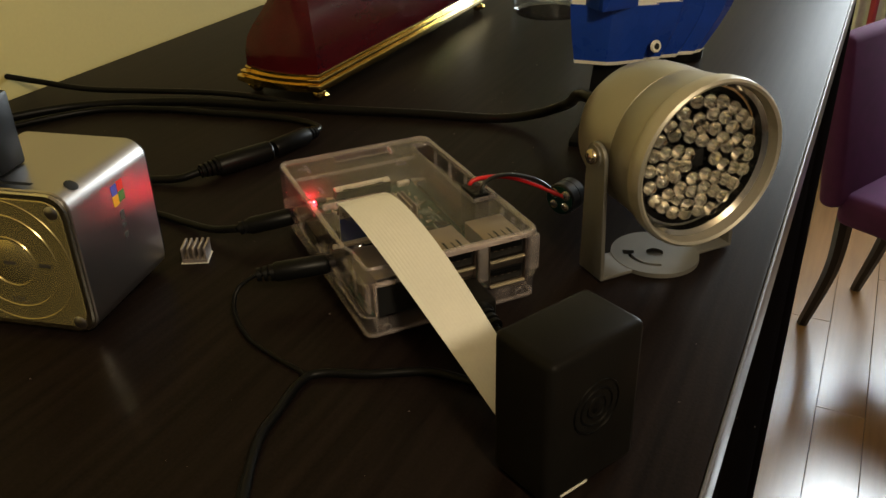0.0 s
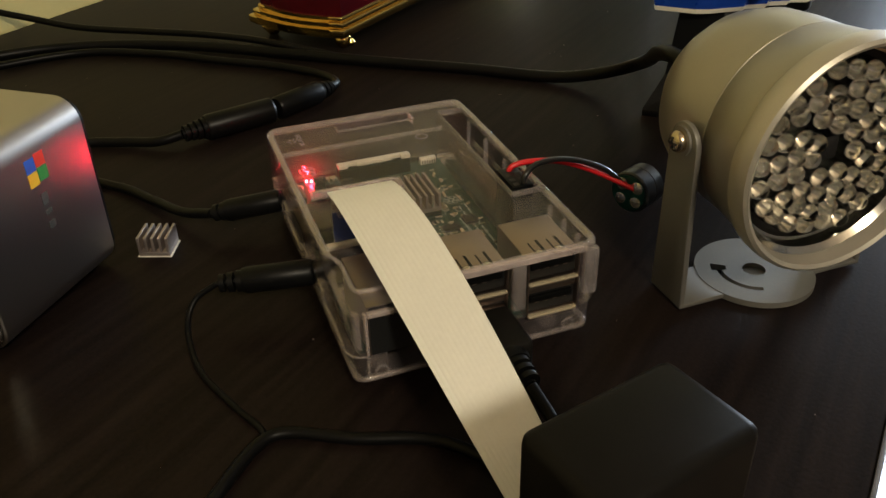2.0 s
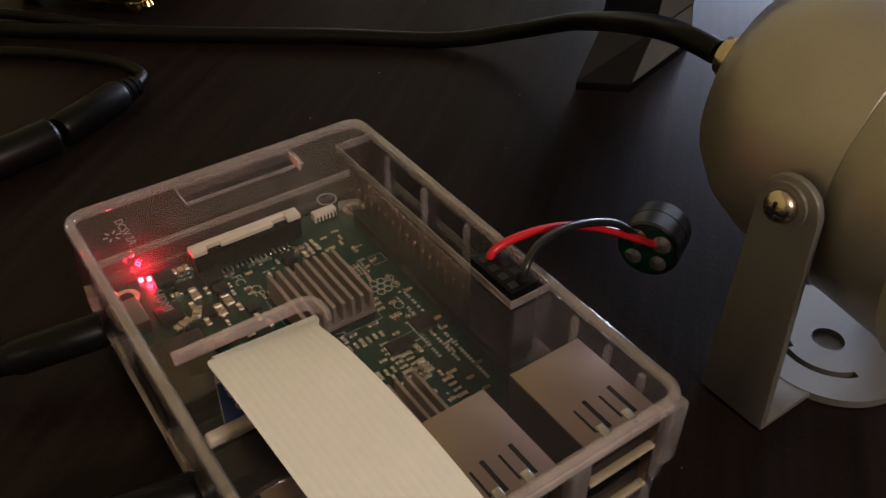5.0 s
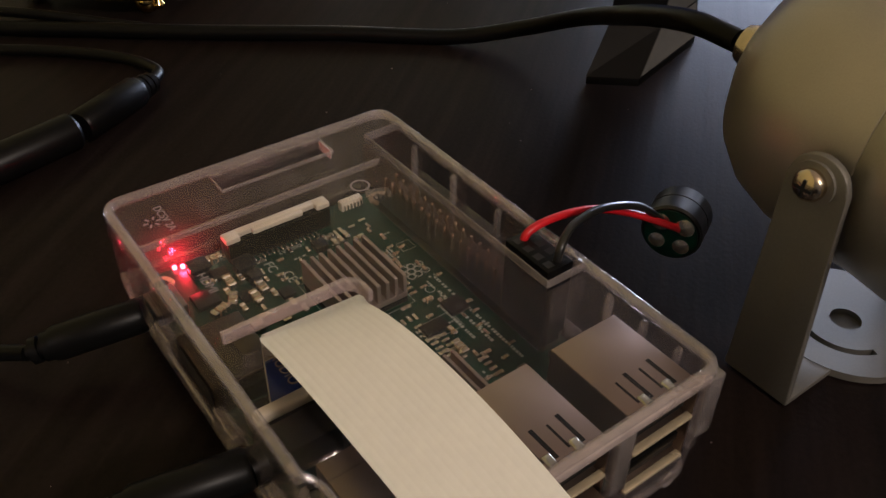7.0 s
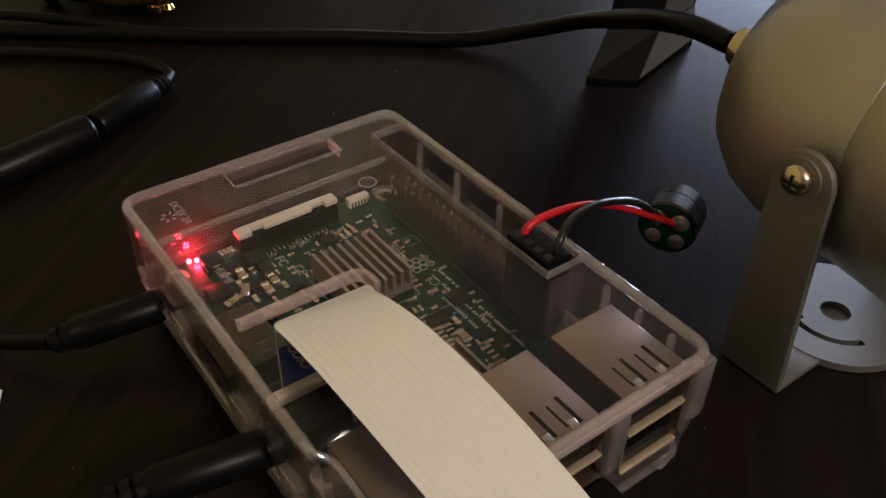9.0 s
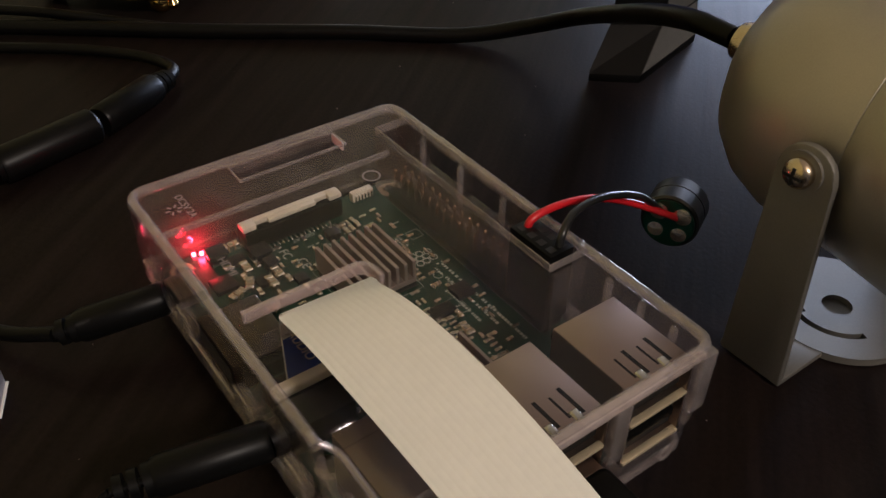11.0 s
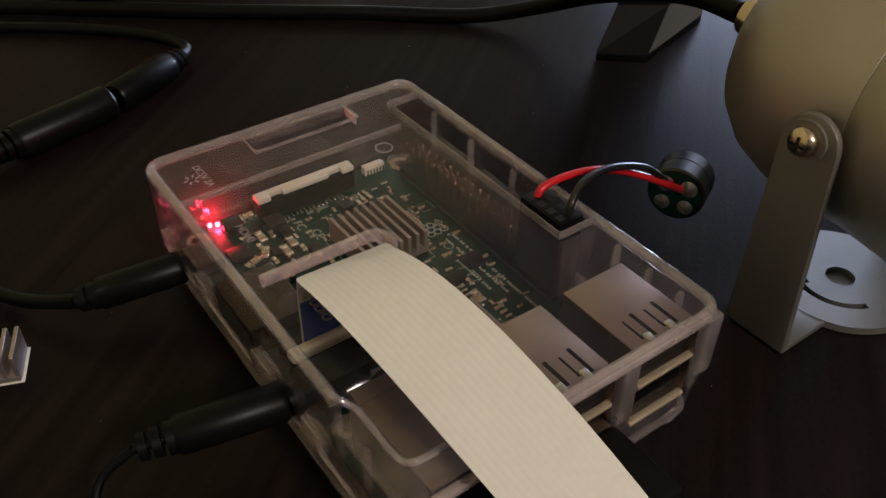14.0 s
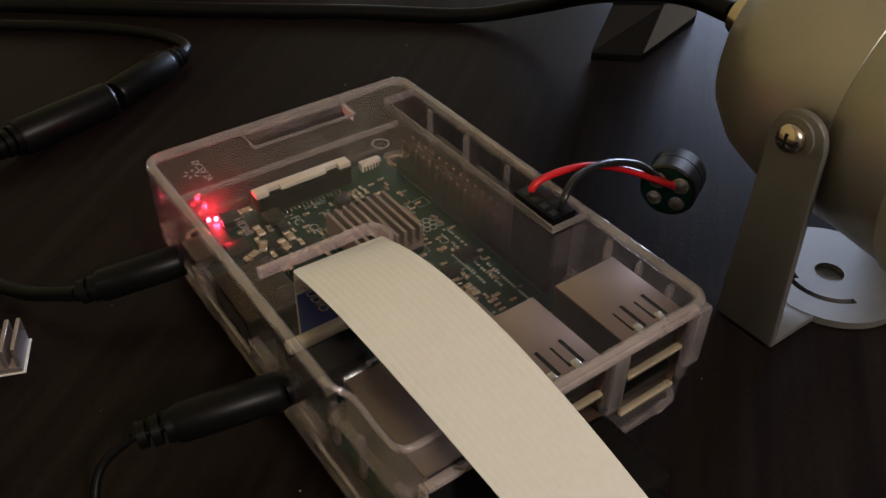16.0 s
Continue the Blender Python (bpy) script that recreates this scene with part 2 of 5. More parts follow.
LED_LENS.node_tree.nodes["Principled BSDF"].inputs["IOR"].default_value = 1.5
RED_LED = glowing("red_led", (1.0, 0.03, 0.04), 30.0)
ENGRAVE = material("frosted_engraving", (0.22, 0.18, 0.17), 0.7, vary=0.1)

# ---- mesh tools, in millimetres ----


def thing(name, label, category, m=None, kind="", group=""):
    ob = new(name)
    ob.empty_display_size = 0.01
    ob.matrix_world = m or Matrix()
    return tagged(ob, label, category, group, kind)


def part(name, bm, mat, parent=None, label="", smooth=True, at=None):
    """Links a bmesh, in millimetres, as one mesh object under a thing or part."""
    bmesh.ops.scale(bm, vec=(0.001,) * 3, verts=bm.verts)
    bmesh.ops.recalc_face_normals(bm, faces=bm.faces)
    me = bpy.data.meshes.new(name)
    bm.to_mesh(me)
    bm.free()
    me.materials.append(mat)
    if smooth:
        me.shade_smooth()
        me.set_sharp_from_angle(angle=radians(38))
    ob = new(name, me)
    if parent is not None:
        ob.parent = parent
    if at is not None:
        ob.matrix_basis = at
    if label:
        ob["label"] = label
    return ob


def again(ob, name, dx, dy, dz, parent):
    """Another object on the same mesh, moved by millimetres."""
    o = new(name, ob.data)
    o.parent = parent
    o.matrix_basis = pose(dx * 0.001, dy * 0.001, dz * 0.001) @ ob.matrix_basis
    return o


def box(x0, x1, y0, y1, z0, z1, bev=0.0, bm=None, seg=2, m=None):
    own = bmesh.new()
    bmesh.ops.create_cube(own, size=1.0)
    for v in own.verts:
        v.co = Vector(((x0 + x1) / 2 + v.co.x * (x1 - x0), (y0 + y1) / 2 + v.co.y * (y1 - y0), (z0 + z1) / 2 + v.co.z * (z1 - z0)))
    if bev:
        bmesh.ops.bevel(own, geom=own.edges[:], offset=bev, segments=seg, profile=0.5, affect="EDGES")
    if m is not None:
        bmesh.ops.transform(own, matrix=m, verts=own.verts)
    return merge(bm, own)


def merge(bm, own):
    if bm is None:
        return own
    me = bpy.data.meshes.new("tmp")
    own.to_mesh(me)
    own.free()
    bm.from_mesh(me)
    bpy.data.meshes.remove(me)
    return bm


def lathe(profile, seg=40, bm=None, m=None, close=False):
    """Turns (r, z) about z. m, in millimetres, lays it down."""
    own = bmesh.new()
    rings = []
    for r, z in profile:
        if r < 1e-6:
            rings.append([own.verts.new((0, 0, z))])
        else:
            rings.append([own.verts.new((r * math.cos(2 * math.pi * k / seg), r * math.sin(2 * math.pi * k / seg), z)) for k in range(seg)])
    pairs = list(zip(rings, rings[1:])) + ([(rings[-1], rings[0])] if close else [])
    for a, b in pairs:
        for k in range(seg):
            q = (k + 1) % seg
            f = [a[k % len(a)], a[q % len(a)], b[q % len(b)], b[k % len(b)]]
            f = list(dict.fromkeys(f))
            if len(f) > 2:
                own.faces.new(f)
    if m is not None:
        bmesh.ops.transform(own, matrix=m, verts=own.verts)
    return merge(bm, own)


def along(p, q):
    """A matrix that lays +z from p towards q, with its origin at p."""
    p, q = Vector(p), Vector(q)
    return Matrix.Translation(p) @ (q - p).to_track_quat("Z", "Y").to_matrix().to_4x4()


def spline(points, n=10):
    """A smooth run of points through those given."""
    p = [Vector(a) for a in points]
    p = [2 * p[0] - p[1]] + p + [2 * p[-1] - p[-2]]
    out = []
    for a, b, c, d in zip(p, p[1:], p[2:], p[3:]):
        for k in range(n):
            t = k / n
            out.append(0.5 * (2 * b + (c - a) * t + (2 * a - 5 * b + 4 * c - d) * t * t + (3 * b - a - 3 * c + d) * t ** 3))
    return out + [p[-2]]


def tube(points, r, seg=10, n=10, bm=None, radii=None):
    """A round cable along a spline; radii may give a radius for each given point."""
    run = spline(points, n)
    own = bmesh.new()
    rings, side = [], None
    for i, c in enumerate(run):
        ahead = (run[min(i + 1, len(run) - 1)] - run[max(i - 1, 0)]).normalized()
        if side is None:
            side = ahead.orthogonal().normalized()
        side = (side - ahead * side.dot(ahead)).normalized()
        up = ahead.cross(side)
        rad = r
        if radii:
            f = min(i / n, len(radii) - 1)
            k = min(int(f), len(radii) - 2)
            rad = radii[k] + (radii[k + 1] - radii[k]) * (f - k)
        rings.append([own.verts.new(c + rad * (math.cos(a) * side + math.sin(a) * up)) for a in [2 * math.pi * k / seg for k in range(seg)]])
    for a, b in zip(rings, rings[1:]):
        for k in range(seg):
            own.faces.new((a[k], a[(k + 1) % seg], b[(k + 1) % seg], b[k]))
    own.faces.new(rings[0][::-1])
    own.faces.new(rings[-1])
    return merge(bm, own)


def cells(outer, inner, filled, wrap=False):
    """A shell with openings: two grids of points, and which cells are filled."""
    own = bmesh.new()
    ni, nj = len(outer) - (0 if wrap else 1), len(outer[0]) - 1
    cache = {}

    def at(side, i, j):
        i = i % len(outer)
        if (side, i, j) not in cache:
            cache[side, i, j] = own.verts.new((outer, inner)[side][i][j])
        return cache[side, i, j]

    def full(i, j):
        if wrap:
            i %= ni
        return 0 <= i < ni and 0 <= j < nj and filled(i, j)

    for i in range(ni):
        for j in range(nj):
            if not full(i, j):
                continue
            own.faces.new([at(0, i, j), at(0, i + 1, j), at(0, i + 1, j + 1), at(0, i, j + 1)])
            own.faces.new([at(1, i, j), at(1, i, j + 1), at(1, i + 1, j + 1), at(1, i + 1, j)])
            for di, dj, a, b in ((-1, 0, (i, j), (i, j + 1)), (1, 0, (i + 1, j), (i + 1, j + 1)), (0, -1, (i, j), (i + 1, j)), (0, 1, (i, j + 1), (i + 1, j + 1))):
                if not full(i + di, j + dj):
                    own.faces.new([at(0, *a), at(0, *b), at(1, *b), at(1, *a)])
    return own


def prism(points, z0, z1, bev=0.0, m=None, bm=None):
    """An upright prism on a plan outline."""
    own = bmesh.new()
    low = [own.verts.new((x, y, z0)) for x, y in points]
    high = [own.verts.new((x, y, z1)) for x, y in points]
    own.faces.new(low[::-1])
    own.faces.new(high)
    for k in range(len(points)):
        q = (k + 1) % len(points)
        own.faces.new((low[k], low[q], high[q], high[k]))
    if bev:
        bmesh.ops.bevel(own, geom=own.edges[:], offset=bev, segments=2, profile=0.5, affect="EDGES")
    if m is not None:
        bmesh.ops.transform(own, matrix=m, verts=own.verts)
    return merge(bm, own)


def mm(x=0, y=0, z=0, rx=0, ry=0, rz=0):
    """A pose in millimetres, for use inside the mesh tools."""
    return pose(x, y, z, rx, ry, rz)


def writing(text, size, m, mat, parent, name="lettering", depth=0.05):
    """Raised letters of the built-in font; size is their height in millimetres."""
    cu = bpy.data.curves.new(name, "FONT")
    cu.body, cu.size, cu.extrude = text, size * 1.38, depth
    cu.align_x, cu.align_y = "CENTER", "CENTER"
    tmp = bpy.data.objects.new("tmp", cu)
    me = bpy.data.meshes.new_from_object(tmp)
    bpy.data.objects.remove(tmp)
    bm = bmesh.new()
    bm.from_mesh(me)
    bpy.data.meshes.remove(me)
    bmesh.ops.transform(bm, matrix=m, verts=bm.verts)
    return part(name, bm, mat, parent, smooth=False)

# ---- the room ----
ROOM = pose(0, 0, 0, 0, 0, TURN)
V_WALL, V_EDGE = 307.0, -106.0
U0, U1, V0 = -1600.0, 3600.0, -3000.0


def slab(name, x0, x1, y0, y1, z0, z1, mat, label, category):
    ob = part(name, box(x0, x1, y0, y1, z0, z1), mat, smooth=False)
    ob.matrix_world = ROOM
    return tagged(ob, label, category, kind="structure")


floor = slab("floor", U0, U1, V0, V_WALL, FLOOR - 60, FLOOR - 12, DARKLEG, "orange-brown laminate plank floor with window glare", "floor")
slab("ceiling", U0, U1, V0, V_WALL, CEIL, CEIL + 60, CEILING, "plain pale painted ceiling", "ceiling")
slab("wall_north", U0, U1, V_WALL, V_WALL + 100, FLOOR - 12, CEIL, WALL, "cream yellow painted wall behind the sideboard", "wall")
# two unseen walls, darkened to deepen the reflections
slab("wall_south", U0, U1, V0 - 100, V0, FLOOR - 12, CEIL, UNSEEN_DARK, "plain unseen wall, darkened to keep reflections dark", "wall")
slab("wall_west", U0 - 100, U0, V0 - 100, V_WALL + 100, FLOOR - 12, CEIL, UNSEEN_DARK, "plain unseen wall, darkened to keep reflections dark", "wall")
# far wall, pierced by a tall window
W0, W1, WZ0, WZ1 = -1500.0, -150.0, -300.0, 1080.0
us, zs = [V0, W0, W1, V_WALL], [FLOOR - 12, WZ0, WZ1, CEIL]
bm = cells([[Vector((U1 + 100, a, z)) for z in zs] for a in us], [[Vector((U1, a, z)) for z in zs] for a in us], lambda i, j: not (i == 1 and j == 1))
ob = part("wall_east", bm, WALL, smooth=False)
ob.matrix_world = ROOM
tagged(ob, "cream painted wall with a tall bright window", "wall", kind="structure")
win = thing("window_1", "tall white-framed window full of daylight", "window", ROOM @ pose(U1 * 0.001 + 0.05, 0, 0), kind="structure")
for a, b in ((W0, W0 + 60), ((W0 + W1) / 2 - 35, (W0 + W1) / 2 + 35), (W1 - 60, W1)):
    part("window_frame", box(-30, 30, a, b, WZ0, WZ1, 4), WHITE, win)
for a, b in ((WZ0, WZ0 + 60), (WZ1 - 60, WZ1)):
    for c, d in ((W0 + 60, (W0 + W1) / 2 - 35), ((W0 + W1) / 2 + 35, W1 - 60)):
        part("window_frame", box(-29, 29, c, d, a, b, 4), WHITE, win)
for c, d in ((W0 + 60, (W0 + W1) / 2 - 35), ((W0 + W1) / 2 + 35, W1 - 60)):
    p = part("pane", box(-3, 3, c, d, WZ0 + 60, WZ1 - 60), PANE, win)
    p.visible_shadow = False
for k, (a, b) in enumerate(((W1 - 20, W1 + 330), (W0 - 330, W0 + 20))):
    cur = thing("curtain", "hanging curtain with grey, white and red stripes", "curtain", ROOM @ pose(U1 * 0.001 - 0.09, 0, 0), group="window curtains")
    n = 12
    for i in range(n):
        y0, y1 = a + (b - a) * i / n, a + (b - a) * (i + 1) / n
        pts = []
        for s in range(7):
            y = y0 + (y1 - y0) * s / 6
            pts.append((18 * math.sin(y * 0.11), y))
        pts += [(x + 4, y) for x, y in reversed(pts)]
        part("curtain_fold", prism(pts, FLOOR + 20, 1080), (CURTAIN_P, CURTAIN_R, CURTAIN_P, CURTAIN_P)[i % 4], cur)
    part("curtain_rail", lathe([(0, a - 40), (9, a - 40), (9, b + 40), (0, b + 40)], 12, m=mm(0, 0, 1090, -90, 0, 0)), DARKLEG, cur)
low = thing("curtain", "striped grey, white and red curtain below the window sill", "curtain", ROOM @ pose(U1 * 0.001 - 0.06, 0, 0), group="window curtains")
for i in range(24):
    y0 = -1250 + i * 46.0
    pts = [(12 * math.sin((y0 + 46 * q / 6) * 0.13), y0 + 46 * q / 6) for q in range(7)]
    part("curtain_fold", prism(pts + [(x + 4, y) for x, y in reversed(pts)], FLOOR + 30, -310), (CURTAIN_P, CURTAIN_R, CURTAIN_P, CURTAIN_P, WHITE)[i % 5], low)
slab("baseboard", U0, U1, V_WALL - 14, V_WALL - 1, FLOOR, FLOOR + 80, WHITE, "white painted baseboard along the wall", "baseboard")

# ---- sideboard ----
side = thing("sideboard", "tall espresso-stained wooden cabinet standing against the wall", "cabinet", ROOM @ pose(0, 0, FLOOR * 0.001))
H = -FLOOR
part("top", box(-900, 1250, V_EDGE, V_WALL - 4, H - 28, H, 1.6), WOOD, side, "dark espresso wood top with fine grain")
part("edge_band", box(-899, 1249, V_EDGE - 0.8, V_EDGE + 1, H - 26, H - 2.2, 0.4), WOOD_EDGE, side, "glossy dark front edge of the top")
# thin pale strip: the bevel's highlight, put into the colour
part("worn_edge", box(-899, 1249, V_EDGE - 0.9, V_EDGE + 0.2, H - 1.2, H + 0.15, 0.3), EDGE_SHINE, side, "pale painted highlight on the worn front corner")
part("carcass", box(-880, 1230, V_EDGE + 26, V_WALL - 6, 70, H - 28, 2), WOOD, side)
part("plinth", box(-860, 1210, V_EDGE + 50, V_WALL - 10, 0, 70, 2), WOOD, side)
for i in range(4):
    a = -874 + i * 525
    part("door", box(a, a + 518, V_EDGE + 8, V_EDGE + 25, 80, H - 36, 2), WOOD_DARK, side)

# ---- chair beyond the sideboard ----
chair = thing("dining_chair", "purple upholstered dining chair with dark splayed wooden legs", "chair", ROOM @ pose(2.292, -0.371, FLOOR * 0.001, 0, 0, -26))
part("seat", box(-200, 200, -235, 165, 375, 470, 28, seg=3), PURPLE, chair)
part("backrest", box(-235, 200, -32, 32, 0, 470, 24, seg=3, m=mm(0, 170, 430, -7, 0, 0)), PURPLE, chair)
part("pull_knob", lathe([(0, 0), (7, 0), (7, 26), (12, 32), (12, 44), (0, 46)], 16, m=mm(-120, 232, 700, -90, 0, 0)), DARKLEG, chair, "dark pull knob on the back")
for x in (-152, 152):
    part("leg", tube([(x, 150, 400), (x, 158, 220), (x, 210, 0)], 20, 8, radii=[26, 22, 16]), DARKLEG, chair)
    part("leg", tube([(x, -195, 400), (x, -198, 200), (x, -200, 0)], 20, 8, radii=[25, 22, 18]), DARKLEG, chair)

# ---- the board computer: X is its short side, Y its long side, z up from the table ----
ZP = 10.0
board = thing("computer_board", "green single-board computer inside a clear case", "computer")


def pi(px, py):
    return py, 85.0 - px


r = 3.0
plan = []
for cx, cy, a0 in ((56 - r, r, -90), (56 - r, 85 - r, 0), (r, 85 - r, 90), (r, r, 180)):
    plan += [(cx + r * math.cos(radians(a0 + k * 22.5)), cy + r * math.sin(radians(a0 + k * 22.5))) for k in range(5)]
part("circuit_board", prism(plan, ZP - 1.4, ZP), PCB, board, "green circuit board with white print")
for hx, hy in (pi(3.5, 3.5), pi(3.5, 52.5), pi(61.5, 3.5), pi(61.5, 52.5)):
    part("mounting_hole", lathe([(1.35, 0.02), (2.5, 0.02), (2.4, 0.25), (1.35, 0.3)], 24, m=mm(hx, hy, ZP), close=True), TIN, board, "tinned mounting ring")
    part("case_screw_post", lathe([(0, 0.2), (1.3, 0.2), (1.3, -5), (0, -5)], 12, m=mm(hx, hy, ZP)), HOLE, board)


def usb_port(cx):
    shell = bmesh.new()
    x0, x1, y0, y1, z0, z1 = cx - 6.6, cx + 6.6, -2.6, 15.0, ZP, ZP + 16.0
    t = 0.35
    # plates of the shell, open at the front
    box(x0, x1, y0, y1, z1 - t, z1, 0.12, shell)
    box(x0, x1, y0, y1, z0, z0 + t, 0.12, shell)
    box(x0, x0 + t, y0, y1, z0 + t, z1 - t, 0, shell)
    box(x1 - t, x1, y0, y1, z0 + t, z1 - t, 0, shell)
    box(x0 + t, x1 - t, y1 - t, y1, z0 + t, z1 - t, 0, shell)
    port = part("usb_port", shell, NICKEL, board, "stacked metal double socket")
    part("divider", box(x0 + t, x1 - t, y0 + 0.9, 12, z0 + 6.0, z0 + 9.0, 0.3), DARK_TIN, port)
    # rolled edges, their glint painted by the lighter metal
    part("shell_edge", box(x0 + 0.3, x1 - 0.3, y0 - 0.5, y0 + 0.9, z0 + 8.8, z0 + 9.5, 0.3), BRIGHT_LIP, port, "rolled edge with its shine in the colour")
    part("shell_edge", box(x0 + 0.3, x1 - 0.3, y0 - 0.5, y0 + 0.9, z0 - 0.2, z0 + 0.6, 0.35), BRIGHT_LIP, port, "rolled edge with its shine in the colour")
    part("lip", box(x0 - 0.8, x1 + 0.8, y0, y0 + 0.5, z1 - 0.2, z1 + 0.8, 0.15), NICKEL, port)
    for zc in (z0 + 3.2, z0 + 12.4):
        # solid black block in place of the shade inside the socket
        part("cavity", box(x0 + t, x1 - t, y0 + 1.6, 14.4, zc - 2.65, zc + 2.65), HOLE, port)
        part("tongue", box(cx - 5.4, cx + 5.4, y0 + 0.7, 1.0, zc + 0.3, zc + 2.0, 0.15), BLACK, port, "black plastic tongue")
        for k in range(4):
            part("contact", box(cx - 4.2 + k * 2.4, cx - 3.0 + k * 2.4, y0 + 1.3, 1.0, zc - 0.3, zc + 0.3, 0.12, seg=1), NICKEL, port)
    for dx in (-2.4, 2.4):
        # sprung tabs punched out of the top
        part("spring_slot", box(cx + dx - 1.3, cx + dx - 0.9, 0.0, 4.6, z1 - 0.05, z1 + 0.05, m=mm(0, 0, 0)), HOLE, port)
        part("spring_slot", box(cx + dx + 0.8, cx + dx + 1.5, -0.4, 5.2, z1 - 0.05, z1 + 0.05), HOLE, port)
        part("spring_tab", box(cx + dx - 0.85, cx + dx + 0.75, -1.3, 0.9, z1 - 0.45, z1 + 0.3, 0.34, seg=3), TIN, port, "bent shiny spring tab")
    return port


usb_port(29.0)
usb_port(47.0)
eth = bmesh.new()
box(2.25, 18.25, -2.2, 19, ZP + 13.1, ZP + 13.5, 0.12, eth)
box(2.25, 2.7, -2.2, 19, ZP, ZP + 13.1, 0, eth)
box(17.8, 18.25, -2.2, 19, ZP, ZP + 13.1, 0, eth)
box(2.7, 17.8, 18.6, 19, ZP, ZP + 13.1, 0, eth)
eth = part("network_port", eth, DARK_TIN, board, "metal network socket with a dark opening")
# black block fills the socket, painting its inner shade
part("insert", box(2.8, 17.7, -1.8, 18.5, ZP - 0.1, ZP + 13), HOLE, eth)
for k in range(8):
    part("contact", box(5.6 + k * 1.25, 6.0 + k * 1.25, -1.9, -1.7, ZP + 9.4, ZP + 9.8), GOLDPIN, eth)
# pin header
head = part("pin_header", box(49.96, 55.04, 27.1, 77.9, ZP, ZP + 2.5, 0.2), BLACK, board, "black two-row pin header with gold pins")
pin = None
for i in range(20):
    for x in (51.23, 53.77):
        y = 76.63 - 2.54 * i
        if pin is None:
            pin = part("pin", box(-0.32, 0.32, -0.32, 0.32, 0, 6.0, 0.12, seg=1), GOLDPIN, head, at=pose(x * 0.001, y * 0.001, (ZP + 2.5) * 0.001))
            px0, py0 = x, y
        else:
            again(pin, "pin", x - px0, y - py0, 0, head)
# display and camera connectors
dsi = part("display_connector", box(16.8, 39.2, 79.2, 83.6, ZP, ZP + 4.4, 0.3), BLACK, board, "black flat-cable connector with an ivory latch")
lat = box(18.3, 37.7, 81.0, 82.6, ZP + 4.4, ZP + 5.6, 0.25)
box(16.6, 19.6, 79.6, 82.4, ZP + 4.5, ZP + 5.7, 0.25, lat)
box(36.4, 39.4, 79.6, 82.4, ZP + 4.5, ZP + 5.7, 0.25, lat)
box(22.5, 33.5, 80.0, 81.2, ZP + 4.5, ZP + 5.5, 0.25, lat)
part("latch", lat, IVORY, dsi, "ivory plastic latch")
for k in range(15):
    part("lead", box(21.0 + k, 21.42 + k, 77.5, 79.2, ZP + 0.02, ZP + 0.5, 0.1, seg=1), TIN, dsi)
camc = part("camera_connector", box(1.4, 23.2, 37.4, 42.0, ZP, ZP + 3.9, 0.3), BLACK, board, "black flat-cable connector with the ribbon in it")
part("latch", box(1.6, 23.0, 37.0, 39.2, ZP + 3.4, ZP + 5.6, 0.6, seg=3), IVORY, camc, "ivory plastic latch")
hdmi = part("video_port", box(-1.6, 10.0, 45.5, 60.5, ZP, ZP + 6.4, 0.6), SOCKET_TIN, board, "dull metal video socket")
# thin black sheet paints the shaded mouth of the socket
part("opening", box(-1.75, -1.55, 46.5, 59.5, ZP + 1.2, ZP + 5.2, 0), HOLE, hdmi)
aud = part("audio_jack", box(-0.4, 11.6, 28.3, 34.7, ZP, ZP + 6, 0.4), BLACK, board, "black plastic audio jack")
part("barrel", lathe([(0, 0), (3.0, 0), (3.0, 2.4), (1.8, 2.4), (1.8, 0.5), (0, 0.5)], 20, m=mm(-0.4, 31.5, ZP + 3, 0, -90, 0)), BLACK, aud)
mic = part("power_port", box(-1.2, 4.6, 70.6, 78.2, ZP, ZP + 2.8, 0.5), DARK_TIN, board, "small metal power socket")


def heatsink(name, x0, x1, y0, y1, z0, z1, fins, parent, label):
    base = part(name, box(x0, x1, y0, y1, z0, z0 + 1.3, 0.15), SINK, parent, label)
    w = (x1 - x0) / (fins * 2 - 1)
    for k in range(fins):
        part("fin", box(x0 + 2 * k * w, x0 + (2 * k + 0.8) * w, y0, y1, z0 + 1.3, z1, 0.1, seg=1), SINK, base)
    return base


part("processor", box(25, 39, 51, 65, ZP, ZP + 1.2, 0.1), CHIP, board)
heatsink("heatsink", 25.0, 39.0, 51.0, 65.5, ZP + 1.2, ZP + 6.6, 8, board, "pink-grey finned aluminium heat sink")
part("network_chip", box(26, 35, 22, 31, ZP, ZP + 1.0, 0.1), CHIP, board)
heatsink("heatsink", 25.5, 35.0, 21.5, 31.5, ZP + 1.0, ZP + 5.8, 6, board, "small finned aluminium heat sink")
# small parts on the board
rs = random.Random(4)
spots = []


def clear_spot(x, y):
    if any(abs(x - a) < 1.7 and abs(y - b) < 1.7 for a, b in spots):
        return False
    spots.append((x, y))
    return True


for x, y, w, l, h in ((8.4, 72.4, 4.6, 4.6, 1.0), (15.2, 69.0, 3.0, 3.0, 0.9), (13.6, 77.6, 3.4, 3.0, 1.0), (33.4, 73.8, 2.6, 2.8, 1.6), (45.0, 44.5, 4.0, 4.0, 1.0), (20.5, 26.0, 3.0, 3.0, 0.9), (21.6, 65.6, 2.6, 2.6, 0.9), (38.6, 42.0, 5.0, 3.0, 0.9)):
    part("chip", box(x - w / 2, x + w / 2, y - l / 2, y + l / 2, ZP, ZP + h, 0.2), CHIP, board)
    spots.append((x, y))
